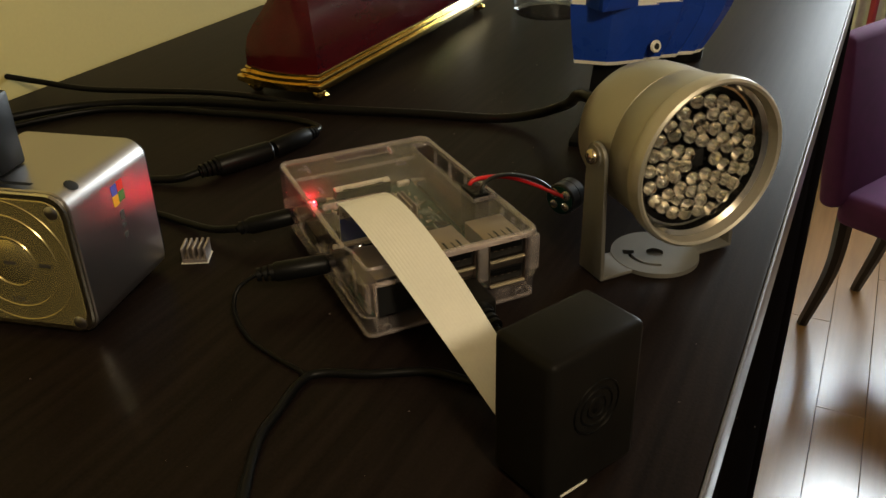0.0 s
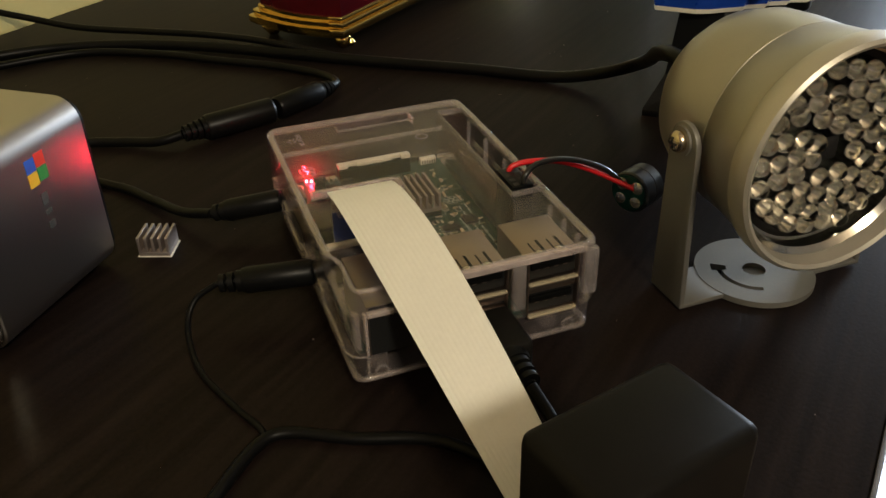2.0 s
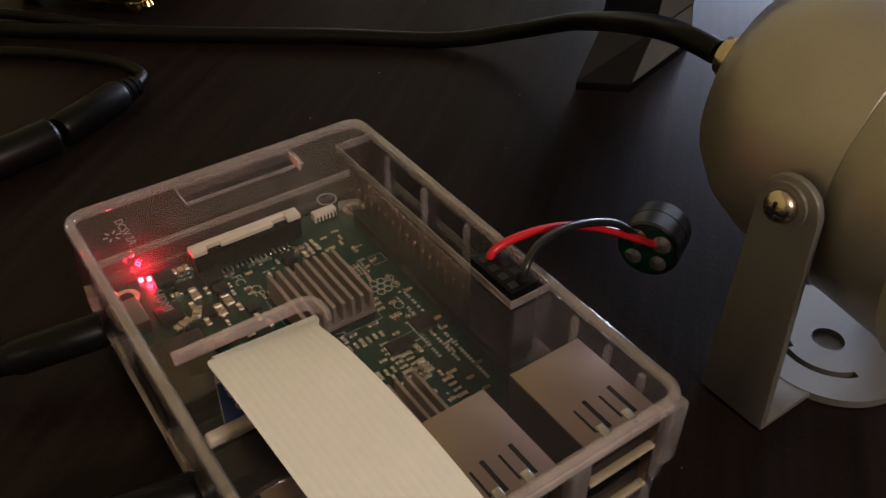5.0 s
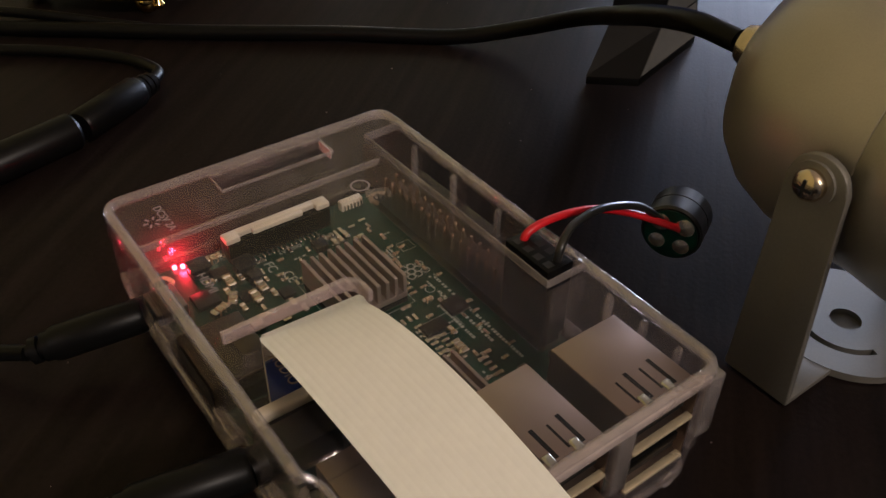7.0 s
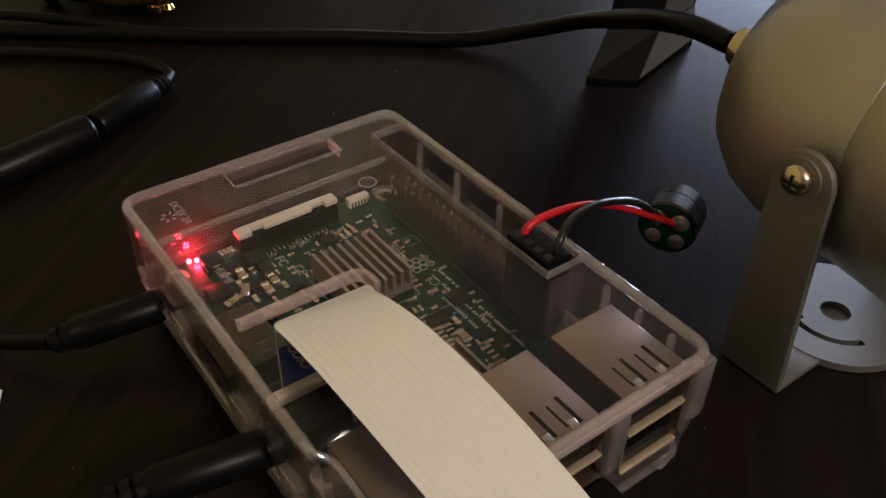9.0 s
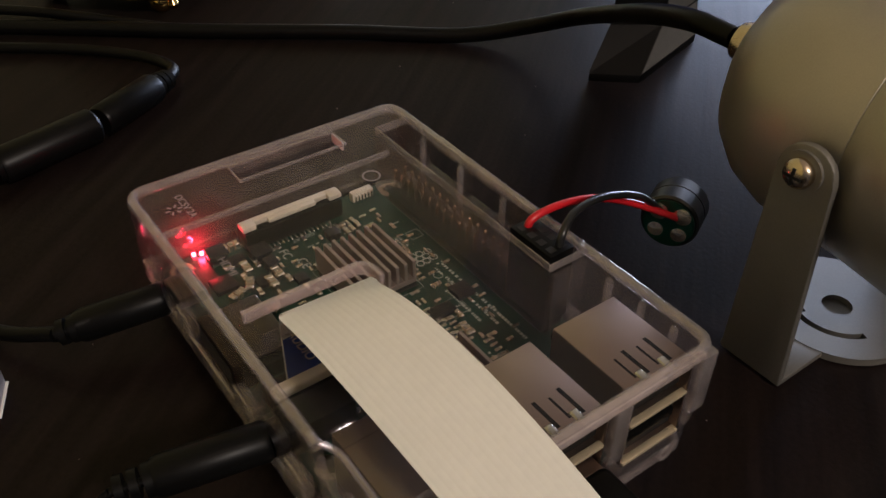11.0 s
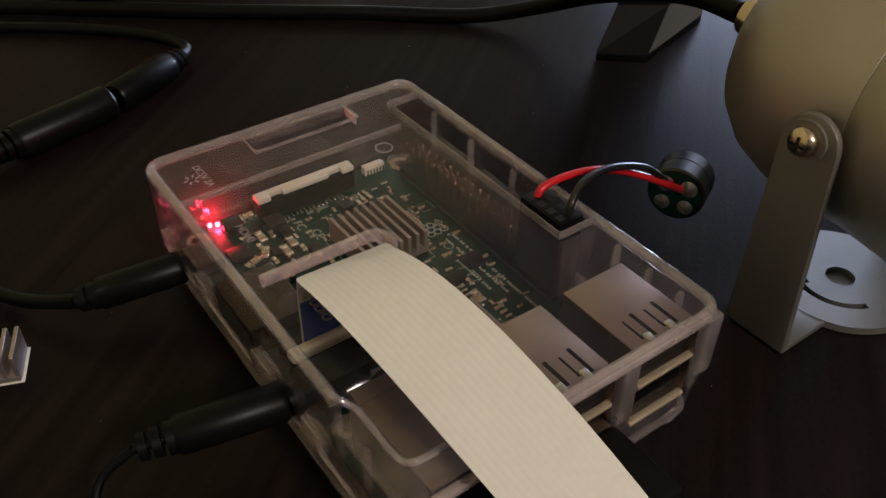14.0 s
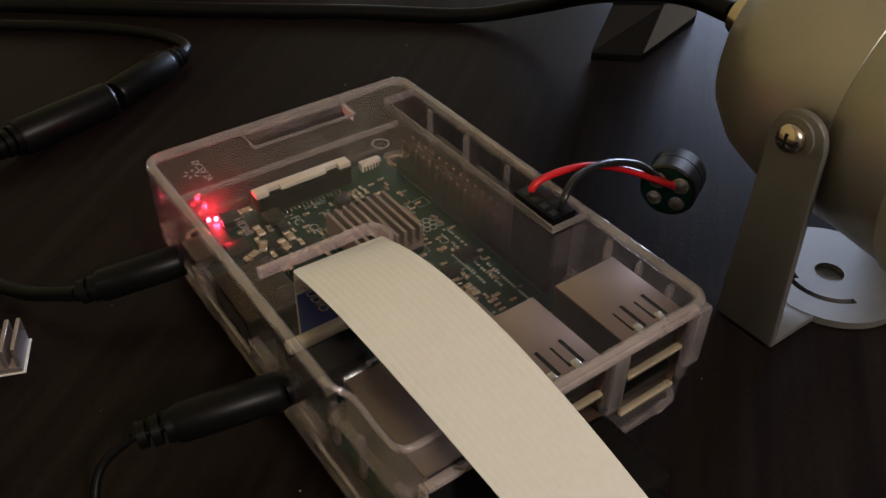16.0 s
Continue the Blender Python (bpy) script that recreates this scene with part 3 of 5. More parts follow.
for x, y, w in ((18.2, 76.2, 4.0), (10.8, 80.6, 4.0), (18.4, 72.0, 2.6)):
    # wound inductors: a dark drum between two square flanges
    bm = box(x - w / 2, x + w / 2, y - w / 2, y + w / 2, ZP, ZP + 0.7, 0.35)
    lathe([(0, 0.7), (w * 0.44, 0.7), (w * 0.42, 1.9), (0, 1.9)], 20, bm, mm(x, y, ZP))
    box(x - w / 2, x + w / 2, y - w / 2, y + w / 2, ZP + 1.9, ZP + 2.5, 0.3, bm)
    part("inductor", bm, CHIP, board)
    spots.append((x, y))


def chip_part(name, w, l, h, body):
    """A small soldered part: a body with bright tin ends, on one mesh."""
    bm = box(-w * 0.55, w * 0.55, -l, l, 0, h, h * 0.12, seg=1)
    n = len(bm.faces)
    for k in (-1, 1):
        box(k * w - w * 0.45, k * w + w * 0.45, -l * 1.04, l * 1.04, 0, h * 1.04, h * 0.14, bm, seg=1)
    bm.faces.ensure_lookup_table()
    for f in bm.faces[n:]:
        f.material_index = 1
    bmesh.ops.scale(bm, vec=(0.001,) * 3, verts=bm.verts)
    me = bpy.data.meshes.new(name)
    bm.to_mesh(me)
    bm.free()
    me.materials.append(body)
    me.materials.append(TIN)
    return me


def solder(me, name, x, y, turn):
    o = new(name, me)
    o.parent = board
    o.matrix_basis = pose(x * 0.001, y * 0.001, ZP * 0.001, 0, 0, turn)


CAPS = [chip_part("capacitor", 1.25, 0.85, 1.5, CERAMIC), chip_part("capacitor", 0.8, 0.5, 0.9, CERAMIC)]
TINY = [chip_part("resistor", 0.55, 0.32, 0.38, CHIP), chip_part("resistor", 0.55, 0.34, 0.55, CERAMIC), chip_part("resistor", 0.75, 0.42, 0.42, CHIP)]
for x, y, k, turn in ((14.0, 74.2, 0, 90), (18.4, 69.4, 0, 90), (12.4, 69.2, 0, 60), (16.2, 67.4, 0, 90), (14.4, 82.2, 0, 0), (16.4, 82.0, 1, 0), (9.2, 67.8, 0, 20), (12.6, 72.0, 1, 90), (16.4, 74.4, 1, 90), (19.6, 66.8, 1, 90), (13.2, 66.4, 1, 90), (11.4, 76.6, 1, 0),
                      (36.6, 73.4, 1, 90), (38.0, 73.6, 1, 90), (36.4, 75.6, 1, 0), (39.6, 74.2, 1, 90), (41.4, 72.0, 1, 0), (12.4, 60.4, 0, 0), (15.4, 62.4, 1, 0), (21.2, 62.4, 1, 90), (22.2, 60.0, 1, 90), (41.8, 48.6, 1, 0), (40.6, 39.4, 1, 90), (39.0, 35.0, 0, 90)):
    solder(CAPS[k], "capacitor", x, y, turn)
    spots.append((x, y))
for x0, y0, dx, dy, n, turn in ((24.6, 67.2, 1.25, 0, 8, 90), (36.4, 33.6, 0, 1.3, 9, 0), (38.4, 33.2, 0, 1.3, 8, 0), (27.0, 46.4, 1.3, 0, 9, 90), (27.6, 33.6, 1.3, 0, 6, 90), (40.8, 52.0, 0, 1.4, 4, 0), (24.0, 35.4, 0, 1.4, 5, 0), (33.2, 76.2, 1.3, 0, 6, 90), (29.0, 38.0, 1.4, 0, 5, 90), (41.0, 24.0, 0, 1.4, 6, 0), (21.4, 29.2, 0, 1.5, 5, 0)):
    for k in range(n):
        if clear_spot(x0 + k * dx * 1.001, y0 + k * dy * 1.001) or dx * dx + dy * dy < 3:
            solder(TINY[k % 3 if k % 4 else 0], "resistor", x0 + k * dx, y0 + k * dy, turn)
for k in range(260):
    x, y = rs.uniform(11, 48), rs.uniform(22, 77)
    if 24 < x < 40 and 50 < y < 67 or 25 < x < 36 and 21 < y < 32 or x < 23 and 36 < y < 45 or x < 11.5 and 44 < y < 62 or not clear_spot(x, y):
        continue
    solder(rs.choice(TINY), "resistor", x, y, rs.choice((0, 90)))
comb = part("comb_connector", box(43.2, 48.4, 81.6, 83.4, ZP, ZP + 2.2, 0.25), IVORY, board, "small ivory comb connector")
for k in range(6):
    part("contact", box(43.6 + k * 0.8, 43.95 + k * 0.8, 81.2, 81.7, ZP + 0.3, ZP + 1.6), TIN, comb)
for x, y in ((8.8, 84.0), (7.4, 84.6)):
    part("power_led", box(x - 0.4, x + 0.4, y - 0.35, y + 0.35, ZP, ZP + 0.8, 0.15), RED_LED, board, "glowing red indicator light")
# printed marks: berry-shaped emblem of rings, lines of small print as bars
mark = bmesh.new()
LX, LY = 44.2, 57.5
for k in range(7):
    a = radians(60 * k)
    rad = 0 if k == 6 else 1.55
    lathe([(0.62, 0), (0.85, 0), (0.85, 0.04), (0.62, 0.04)], 14, mark, mm(LX + rad * math.cos(a), LY + rad * math.sin(a), ZP + 0.02), close=True)
for s in (-1, 1):
    lathe([(0.7, 0), (0.9, 0), (0.9, 0.04), (0.7, 0.04)], 14, mark, mm(LX + 2.6, LY + s * 1.1, ZP + 0.02), close=True)
part("printed_emblem", mark, SILK, board, smooth=False)


def bars(x, y0, y1, h, seed, along_y=True, name="printed_line"):
    """A line of print too small to read, as bars."""
    rnd, bm, y = random.Random(seed), bmesh.new(), y0
    while y < y1:
        w = rnd.uniform(0.3, 0.7)
        if along_y:
            box(x - h / 2, x + h / 2, y, min(y + w, y1), ZP + 0.02, ZP + 0.05, 0, bm)
        else:
            box(y, min(y + w, y1), x - h / 2, x + h / 2, ZP + 0.02, ZP + 0.05, 0, bm)
        y += w + rnd.choice((0.22, 0.22, 0.6))
    part(name, bm, SILK, board, smooth=False)


bars(47.0, 27.5, 54.0, 0.6, 1)
bars(45.2, 33.5, 50.0, 0.6, 2)
for k in range(5):
    bars(41.6 + k * 0.75, 62.4, 66.0, 0.42, 60 + k)
bars(43.0, 36.0, 46.0, 0.6, 70)
for x0, x1, y0, y1 in ((46.4, 49.4, 63.4, 66.2), (25.2, 36.4, 21.0, 32.2), (24.4, 40.0, 50.0, 66.6), (36.8, 43.6, 39.6, 44.2)):
    # printed outlines round the chips
    bm = bmesh.new()
    for a0, a1, b0, b1 in ((x0, x1, y0, y0 + 0.1), (x0, x1, y1 - 0.1, y1), (x0, x0 + 0.1, y0, y1), (x1 - 0.1, x1, y0, y1)):
        box(a0, a1, b0, b1, ZP + 0.02, ZP + 0.05, 0, bm)
    part("printed_outline", bm, SILK, board, smooth=False)
part("printed_mark", lathe([(0.85, 0), (1.0, 0), (1.0, 0.04), (0.85, 0.04)], 20, m=mm(44.2, 51.2, ZP + 0.02), close=True), SILK, board, smooth=False)
for k in range(40):
    x, y, w = rs.uniform(24, 46), rs.uniform(24, 76), rs.uniform(1.5, 3)
    if rs.random() < 0.5:
        bars(x, y, y + w, 0.42, 10 + k)
    else:
        bars(y, x, x + w, 0.42, 10 + k, False)
writing("DISPLAY", 1.0, mm(28.4, 77.2, ZP + 0.02, 0, 0, 180), SILK, board, "printed_word")
writing("FC", 2.0, mm(22.7, 74.4, ZP + 0.02, 0, 0, -90), SILK, board, "printed_mark")
writing("CE", 2.0, mm(24.4, 69.8, ZP + 0.02, 0, 0, -90), SILK, board, "printed_mark")

# ---- the clear case ----
case = thing("board_case", "clear plastic case with moulded slots, red glow at one corner", "computer case")
CX0, CX1, CY0, CY1, CTOP, SEAM = -2.6, 58.6, -3.4, 88.2, 28.0, 11.0
LOW_TOP = 25.3     # the lid steps down over the network socket


def ring_points(x0, x1, y0, y1, r, stops):
    """Plan points round a rounded rectangle, with extra stops on its straight sides; outer then inner share their count."""
    pts = []
    for name, (ax, ay), (bx, by) in (("s", (x0 + r, y0), (x1 - r, y0)), ("e", (x1, y0 + r), (x1, y1 - r)), ("n", (x1 - r, y1), (x0 + r, y1)), ("w", (x0, y1 - r), (x0, y0 + r))):
        f = [0.0] + stops.get(name, []) + [1.0]
        for q in f:
            pts.append((name, ax + (bx - ax) * q, ay + (by - ay) * q))
        cx, cy = {"s": (x1 - r, y0 + r), "e": (x1 - r, y1 - r), "n": (x0 + r, y1 - r), "w": (x0 + r, y0 + r)}[name]
        a0 = {"s": -90, "e": 0, "n": 90, "w": 180}[name]
        for k in range(1, 6):
            pts.append((name + "c", cx + r * math.cos(radians(a0 + 15 * k)), cy + r * math.sin(radians(a0 + 15 * k))))
    return pts


def case_wall(name, z, stops, hole, taper=0.0, t=1.8, mat=None, label=""):
    """A ring of wall with openings. stops: in millimetres along x or y; hole(side, mid, zmid) tells an opening."""
    span = {"s": (CX0 + 4, CX1 - 4), "e": (CY0 + 4, CY1 - 4), "n": (CX1 - 4, CX0 + 4), "w": (CY1 - 4, CY0 + 4)}
    rel = {k: sorted((v - span[k][0]) / (span[k][1] - span[k][0]) for v in vs) for k, vs in stops.items()}
    o, i = [], []
    outp = ring_points(CX0, CX1, CY0, CY1, 4.0, rel)
    for n_, x, y in outp:
        mx, my = min(max(x, CX0 + 4), CX1 - 4), min(max(y, CY0 + 4), CY1 - 4)
        dx, dy = x - mx, y - my
        d = math.hypot(dx, dy) or 1
        o.append([Vector((x - dx / d * taper * (28 - q) / 28, y - dy / d * taper * (28 - q) / 28, q)) for q in z])
        i.append([Vector((x - dx / d * t, y - dy / d * t, q)) for q in z])

    def filled(a, b):
        (n0, x0, y0), (n1, x1, y1) = outp[a], outp[(a + 1) % len(outp)]
        if n0 != n1:
            n0 = max(n0, n1, key=len)
        s = (x0 + x1) / 2 if n0 in "sn" else (y0 + y1) / 2
        return not hole(n0, s, (z[b] + z[b + 1]) / 2)

    return part(name, cells(o, i, filled, wrap=True), mat or CASE_WALL, case, label)


def front_hole(side, s, z):
    if z > 22.4 and (side == "wc" or side == "s" and s < 20.2 or side == "w" and s < 15.5):
        return True
    if side == "s":
        return (2.0 < s < 18.6 and z < 22.4) or (21.8 < s < 36.2) or (39.8 < s < 54.2)
    if side == "w":
        return 27.5 < s < 35.5 and z < 18.0
    if side == "e":
        return 46.0 < s < 74.0 and 19.0 < z < 25.5 and not (59 < s < 61)
    return False


lid_z = [SEAM, 18.0, 19.0, 22.4, 25.5, 26.2]
case_wall("lid_wall", lid_z, {"s": [2, 18.6, 20.2, 21.8, 36.2, 39.8, 54.2], "w": [35.5, 27.5, 15.5], "e": [46, 59, 61, 74]}, lambda s, a, z: front_hole(s, a, z), 0.0)


def tray_hole(side, s, z):
    if side == "s":
        return ((2.0 < s < 18.6) or (21.8 < s < 36.2) or (39.8 < s < 54.2)) and z > 8.8
    if side == "w":
        return (27.5 < s < 35.5 or 45 < s < 61 or 69 < s < 80) and z > 7.5
    if side == "n":
        return 21 < s < 35 and 4 < z < 9
    return False


case_wall("tray_wall", [3.2, 4.4, 7.5, 8.8, SEAM - 0.25], {"s": [2, 18.6, 21.8, 36.2, 39.8, 54.2], "w": [80, 69, 61, 45, 35.5, 27.5], "n": [35, 21]}, tray_hole, 0.9, 2.0)
part("tray_floor", box(CX0 + 1.8, CX1 - 1.8, CY0 + 1.8, CY1 - 1.8, 3.3, 4.6, 0.3), CASE, case)
# top plate with its slots
xs = [CX0 + 1.2, 2.0, 17.5, 20.2, 23.5, 40.5, 49.0, 56.6, CX1 - 1.2]
ys = [CY0 + 1.2, 17.0, 25.5, 38.6, 43.8, 78.8, 84.0, 80.0, CY1 - 1.2]
ys = sorted(ys)


def lid_filled(i, j):
    x, y = (xs[i] + xs[i + 1]) / 2, (ys[j] + ys[j + 1]) / 2
    if x < 20.2 and y < 17:
        return False
    if 2 < x < 23.5 and 38.6 < y < 43.8:
        return False
    if 17.5 < x < 40.5 and 78.8 < y < 84.0:
        return False
    if 49 < x < 56.6 and 25.5 < y < 80:
        return False
    return True


part("lid_plate", cells([[Vector((x, y, CTOP - 0.15)) for y in ys] for x in xs], [[Vector((x, y, CTOP - 1.95)) for y in ys] for x in xs], lid_filled), CASE, case, "clear lid with slots for cables")


def bead_ring(inset, r, z, gap=None):
    """A rounded bead round the case's outline; gap(x, y) leaves a stretch out."""
    run = [Vector((x, y, z)) for _, x, y in ring_points(CX0 + inset, CX1 - inset, CY0 + inset, CY1 - inset, 4.0 - inset, {"s": [0.43], "w": [0.82]})]
    bm, rows = bmesh.new(), []
    for k, c in enumerate(run):
        ahead = (run[(k + 1) % len(run)] - run[k - 1]).normalized()
        out = Vector((ahead.y, -ahead.x, 0))
        rows.append([bm.verts.new(c + out * (r * math.cos(a)) + Vector((0, 0, r * math.sin(a)))) for a in [2 * math.pi * q / 10 for q in range(10)]])
    for k in range(len(rows)):
        if gap and gap((run[k] + run[(k + 1) % len(run)]) / 2):
            continue
        for q in range(10):
            a, b = rows[k], rows[(k + 1) % len(rows)]
            bm.faces.new((a[q], a[(q + 1) % 10], b[(q + 1) % 10], b[q]))
    return bm


# rounded bead round the lid's edge
part("tray_rim", bead_ring(1.5, 0.75, 3.5), CASE_RIM, case)
part("lid_rim", bead_ring(1.0, 0.99, CTOP - 1.0, lambda p: p.x < 20.4 and p.y < 17), CASE_RIM, case, "rounded clear rim with pale edge")
# lowered corner of the lid over the network socket
part("low_plate", box(1.0, 20.0, 2.0, 14.8, LOW_TOP - 1.1, LOW_TOP - 0.1, 0.2), CASE, case, "lowered clear corner of the lid")
edge = [(CX0 + 1.0, 18.4, 27.0), (CX0 + 1.4, 16.8, 26.6), (0.4, 15.2, 25.4), (1.0, 13.6, 24.9), (1.0, 9.0, 24.8), (1.0, 4.6, 24.8), (1.7, 2.7, 24.8), (3.6, 2.0, 24.8), (9.0, 2.0, 24.8), (17.4, 2.0, 24.8), (19.0, 1.0, 25.2), (20.2, -1.4, 26.4), (21.4, CY0 + 1.0, 27.0)]
part("low_rim", tube(edge, 0.6, 10, 4), CASE_RIM, case, "rounded rim dipping over the socket")
# sloping sides from the wall's top up to the lowered corner
foot_ = [(-2.3, 15.5), (-2.3, 6.0), (-2.3, 0.6), (-1.6, -1.8), (-0.2, -2.9), (1.4, -3.1), (10.0, -3.1), (20.2, -3.1)]
head_ = [(0.9, 15.0), (0.9, 9.0), (0.9, 4.6), (1.2, 3.2), (2.0, 2.3), (3.4, 1.9), (10.0, 1.9), (20.0, 1.9)]
part("low_slope", cells([[Vector((*p, 22.3)), Vector((*q, LOW_TOP - 0.3))] for p, q in zip(foot_, head_)], [[Vector((*p, 21.3)), Vector((*q, LOW_TOP - 1.2))] for p, q in zip(foot_, head_)], lambda i, j: True), CASE_WALL, case, "sloping clear side of the lid")
part("low_step", box(CX0 + 2.6, 20.0, -0.4, 0.4, 0, 3.4, 0.2, m=mm(0, 14.8, LOW_TOP - 0.6, -36, 0, 0)), CASE, case)
part("low_side", box(19.6, 20.3, CY0 + 1.2, 16.0, LOW_TOP - 0.6, CTOP - 0.4, 0.15), CASE_WALL, case)
part("low_lintel", box(2.0, 18.6, CY0 - 0.2, CY0 + 1.4, 21.2, 22.4, 0.3), CASE_EDGE, case)
part("port_edge", box(1.3, 2.0, CY0 - 0.3, CY0 + 1.6, SEAM + 0.3, 22.2, 0.2), CASE_EDGE, case)
part("port_edge", box(1.3, 2.0, CY0 + 0.2, CY0 + 1.6, 5.0, SEAM - 0.4, 0.2), CASE_RIM, case)
for y0, y1 in ((-1.2, 1.0), (9.6, 10.8), (17.4, 18.6)):
    part("corner_rib", box(CX0 + 1.7, CX0 + 3.0, y0, y1, SEAM + 0.4, 21.2, 0.45), CASE_RIM, case)
part("corner_rib", box(-0.4, 0.8, CY0 + 1.7, CY0 + 2.9, SEAM + 0.4, 21.2, 0.45), CASE_RIM, case)


def slot_frame(name, x0, x1, y0, y1, w=0.7, z0=26.0, z1=28.05, mat=CASE_RIM):
    f = bmesh.new()
    box(x0 - w, x1 + w, y0 - w, y0, z0, z1, 0.2, f)
    box(x0 - w, x1 + w, y1, y1 + w, z0, z1, 0.2, f)
    box(x0 - w, x0, y0, y1, z0, z1, 0.2, f)
    box(x1, x1 + w, y0, y1, z0, z1, 0.2, f)
    part(name, f, mat, case)


# rounded collar round the ribbon's slot
arc = [radians(90 - 15 * k) for k in range(7)]
outer = [(1.2, 45.0)] + [(21.6 + 3.2 * math.cos(q), 41.8 + 3.2 * math.sin(q)) for q in arc] + [(24.8, 39.6)]
inner = [(1.2, 44.0)] + [(21.6 + 2.2 * math.cos(q), 41.8 + 2.2 * math.sin(q)) for q in arc] + [(23.8, 39.6)]
part("slot_collar", prism(outer + inner[::-1], 26.0, 28.1, 0.05), COLLAR, case, "pale rounded collar of the ribbon slot")
part("slot_wall", box(1.6, 23.4, 38.0, 38.6, 25.6, 28.0, 0.2), CASE_WALL, case)
part("slot_wall", box(18.0, 40.0, 83.5, 83.95, 26.0, 28.0, 0.15), CASE_WALL, case)
part("slot_wall", box(40.0, 40.4, 79.0, 83.4, 26.0, 28.0, 0.15), CASE_EDGE, case)
slot_frame("slot_frame", 17.5, 40.5, 78.8, 84.0, 0.32, 27.3, mat=CASE_RIM)
slot_frame("slot_frame", 49.0, 56.6, 25.5, 80.0, 0.35, 26.4)
part("slot_skirt", box(47.9, 48.9, 24.2, 79.8, 13.0, 26.0, 0.2), CASE_SKIRT, case, "smoky clear skirt round the pin slot")
part("slot_skirt", box(48.9, 56.5, 24.2, 25.1, 13.0, 26.0, 0.2), CASE_WALL, case)
part("lid_step", box(-0.5, 48.0, 73.4, 74.2, 24.8, 26.1, 0.25), CASE_RIM, case)
for y in (73.5, 60.5, 47.0, 18.5, 11.0, 4.0):
    part("wall_rib", box(CX1 - 2.9, CX1 - 1.75, y - 0.6, y + 0.6, 12, 26, 0.3), CASE_RIM, case)
for x, w in ((20.2, 1.5), (38.0, 1.7), (56.4, 1.8)):
    part("front_post", box(x - w, x + w, CY0 - 0.3, CY0 + 1.7, 13.5, 26.2, 0.6), CASE_RIM, case)
part("front_lintel", box(21.0, 55.0, CY0 - 0.2, CY0 + 1.6, 25.7, 27.4, 0.4), CASE_EDGE, case)
for y0, y1 in ((20.0, 26.5), (36.5, 44.0), (62, 68), (80.5, 84)):
    part("side_rib", box(CX0 - 0.3, CX0 + 1.9, y0, y1, 10.5, 14.5, 0.5), CASE_RIM, case)
part("seam_lip", box(CX0 - 0.35, CX0 + 0.4, 2.0, 84.0, SEAM - 0.5, SEAM + 0.3, 0.2), CASE_RIM, case)
part("seam_lip", box(CX1 - 0.4, CX1 + 0.35, 2.0, 84.0, SEAM - 0.5, SEAM + 0.3, 0.2), CASE_RIM, case)
for cx, a0 in ((CX0 + 4, 180),):
    # raised lip of the lid at the corner by the network socket
    part("corner_lip", tube([(cx + 4.1 * math.cos(radians(a)), CY0 + 4 + 4.1 * math.sin(radians(a)), SEAM + 0.1) for a in range(a0, a0 + 91, 15)], 0.3, 8, 2), CASE_RIM, case)
for x, y in ((4.5, CY0 + 0.25), (51.0, CY0 + 0.25)):
    part("screw_boss", lathe([(1.2, 0), (1.6, 0), (1.6, 0.4), (1.2, 0.4)], 24, m=mm(x, y, 6.2, 90, 0, 0), close=True), CASE_RIM, case)
for x, y in ((6, 6), (50, 6), (6, 79), (50, 79)):
    part("foot", lathe([(0, 0), (2.2, 0), (2.5, 0.4), (2.5, 3.3), (0, 3.3)], 20, m=mm(x, y, 0)), CASE_RIM, case)
for hx, hy in (pi(3.5, 3.5), pi(3.5, 52.5), pi(61.5, 3.5), pi(61.5, 52.5)):
    part("standoff", lathe([(0, 4.6), (2.6, 4.6), (2.4, ZP - 1.45), (0, ZP - 1.45)], 16, m=mm(hx, hy, 0)), CASE_RIM, case)
rm = random.Random(5)
dot = None
for k in range(26):
    # added studs inside the corner, to catch the indicator light as red glints
    y, z = rm.uniform(79.5, 86.5), rm.uniform(12.0, 21.5)
    if dot is None:
        dot = part("glint_stud", lathe([(0.42, 0), (0.36, 0.2), (0.2, 0.34), (0, 0.38)], 10, m=mm(0, 0, 0, 0, 90, 0)), CASE_RIM, case, at=pose((CX0 + 1.78) * 0.001, y * 0.001, z * 0.001))
    else:
        o = new("glint_stud", dot.data)
        o.parent = case
        o.matrix_basis = pose((CX0 + 1.78) * 0.001, y * 0.001, z * 0.001)
writing("DC5V 2A", 1.45, mm(5.6, 76.8, CTOP - 0.12, 0, 0, -90), ENGRAVE, case, "engraved_word")
part("engraved_ring", lathe([(1.5, 0), (1.85, 0), (1.85, 0.06), (1.5, 0.06)], 24, m=mm(38.6, 65.6, CTOP - 0.13), close=True), ENGRAVE, case)
for k in range(6):
    q = radians(60 * k)
    part("engraved_ray", box(0.7, 1.6, -0.18, 0.18, 0, 0.06, m=mm(3.4, 76.8, CTOP - 0.13) @ Matrix.Rotation(q, 4, "Z")), ENGRAVE, case)
writing("HDMI", 1.6, mm(4.4, 56.5, CTOP - 0.12, 0, 0, -90), ENGRAVE, case, "engraved_word")
writing("AUDIO", 1.6, mm(5.5, 33.0, CTOP - 0.12, 0, 0, -90), ENGRAVE, case, "engraved_word")

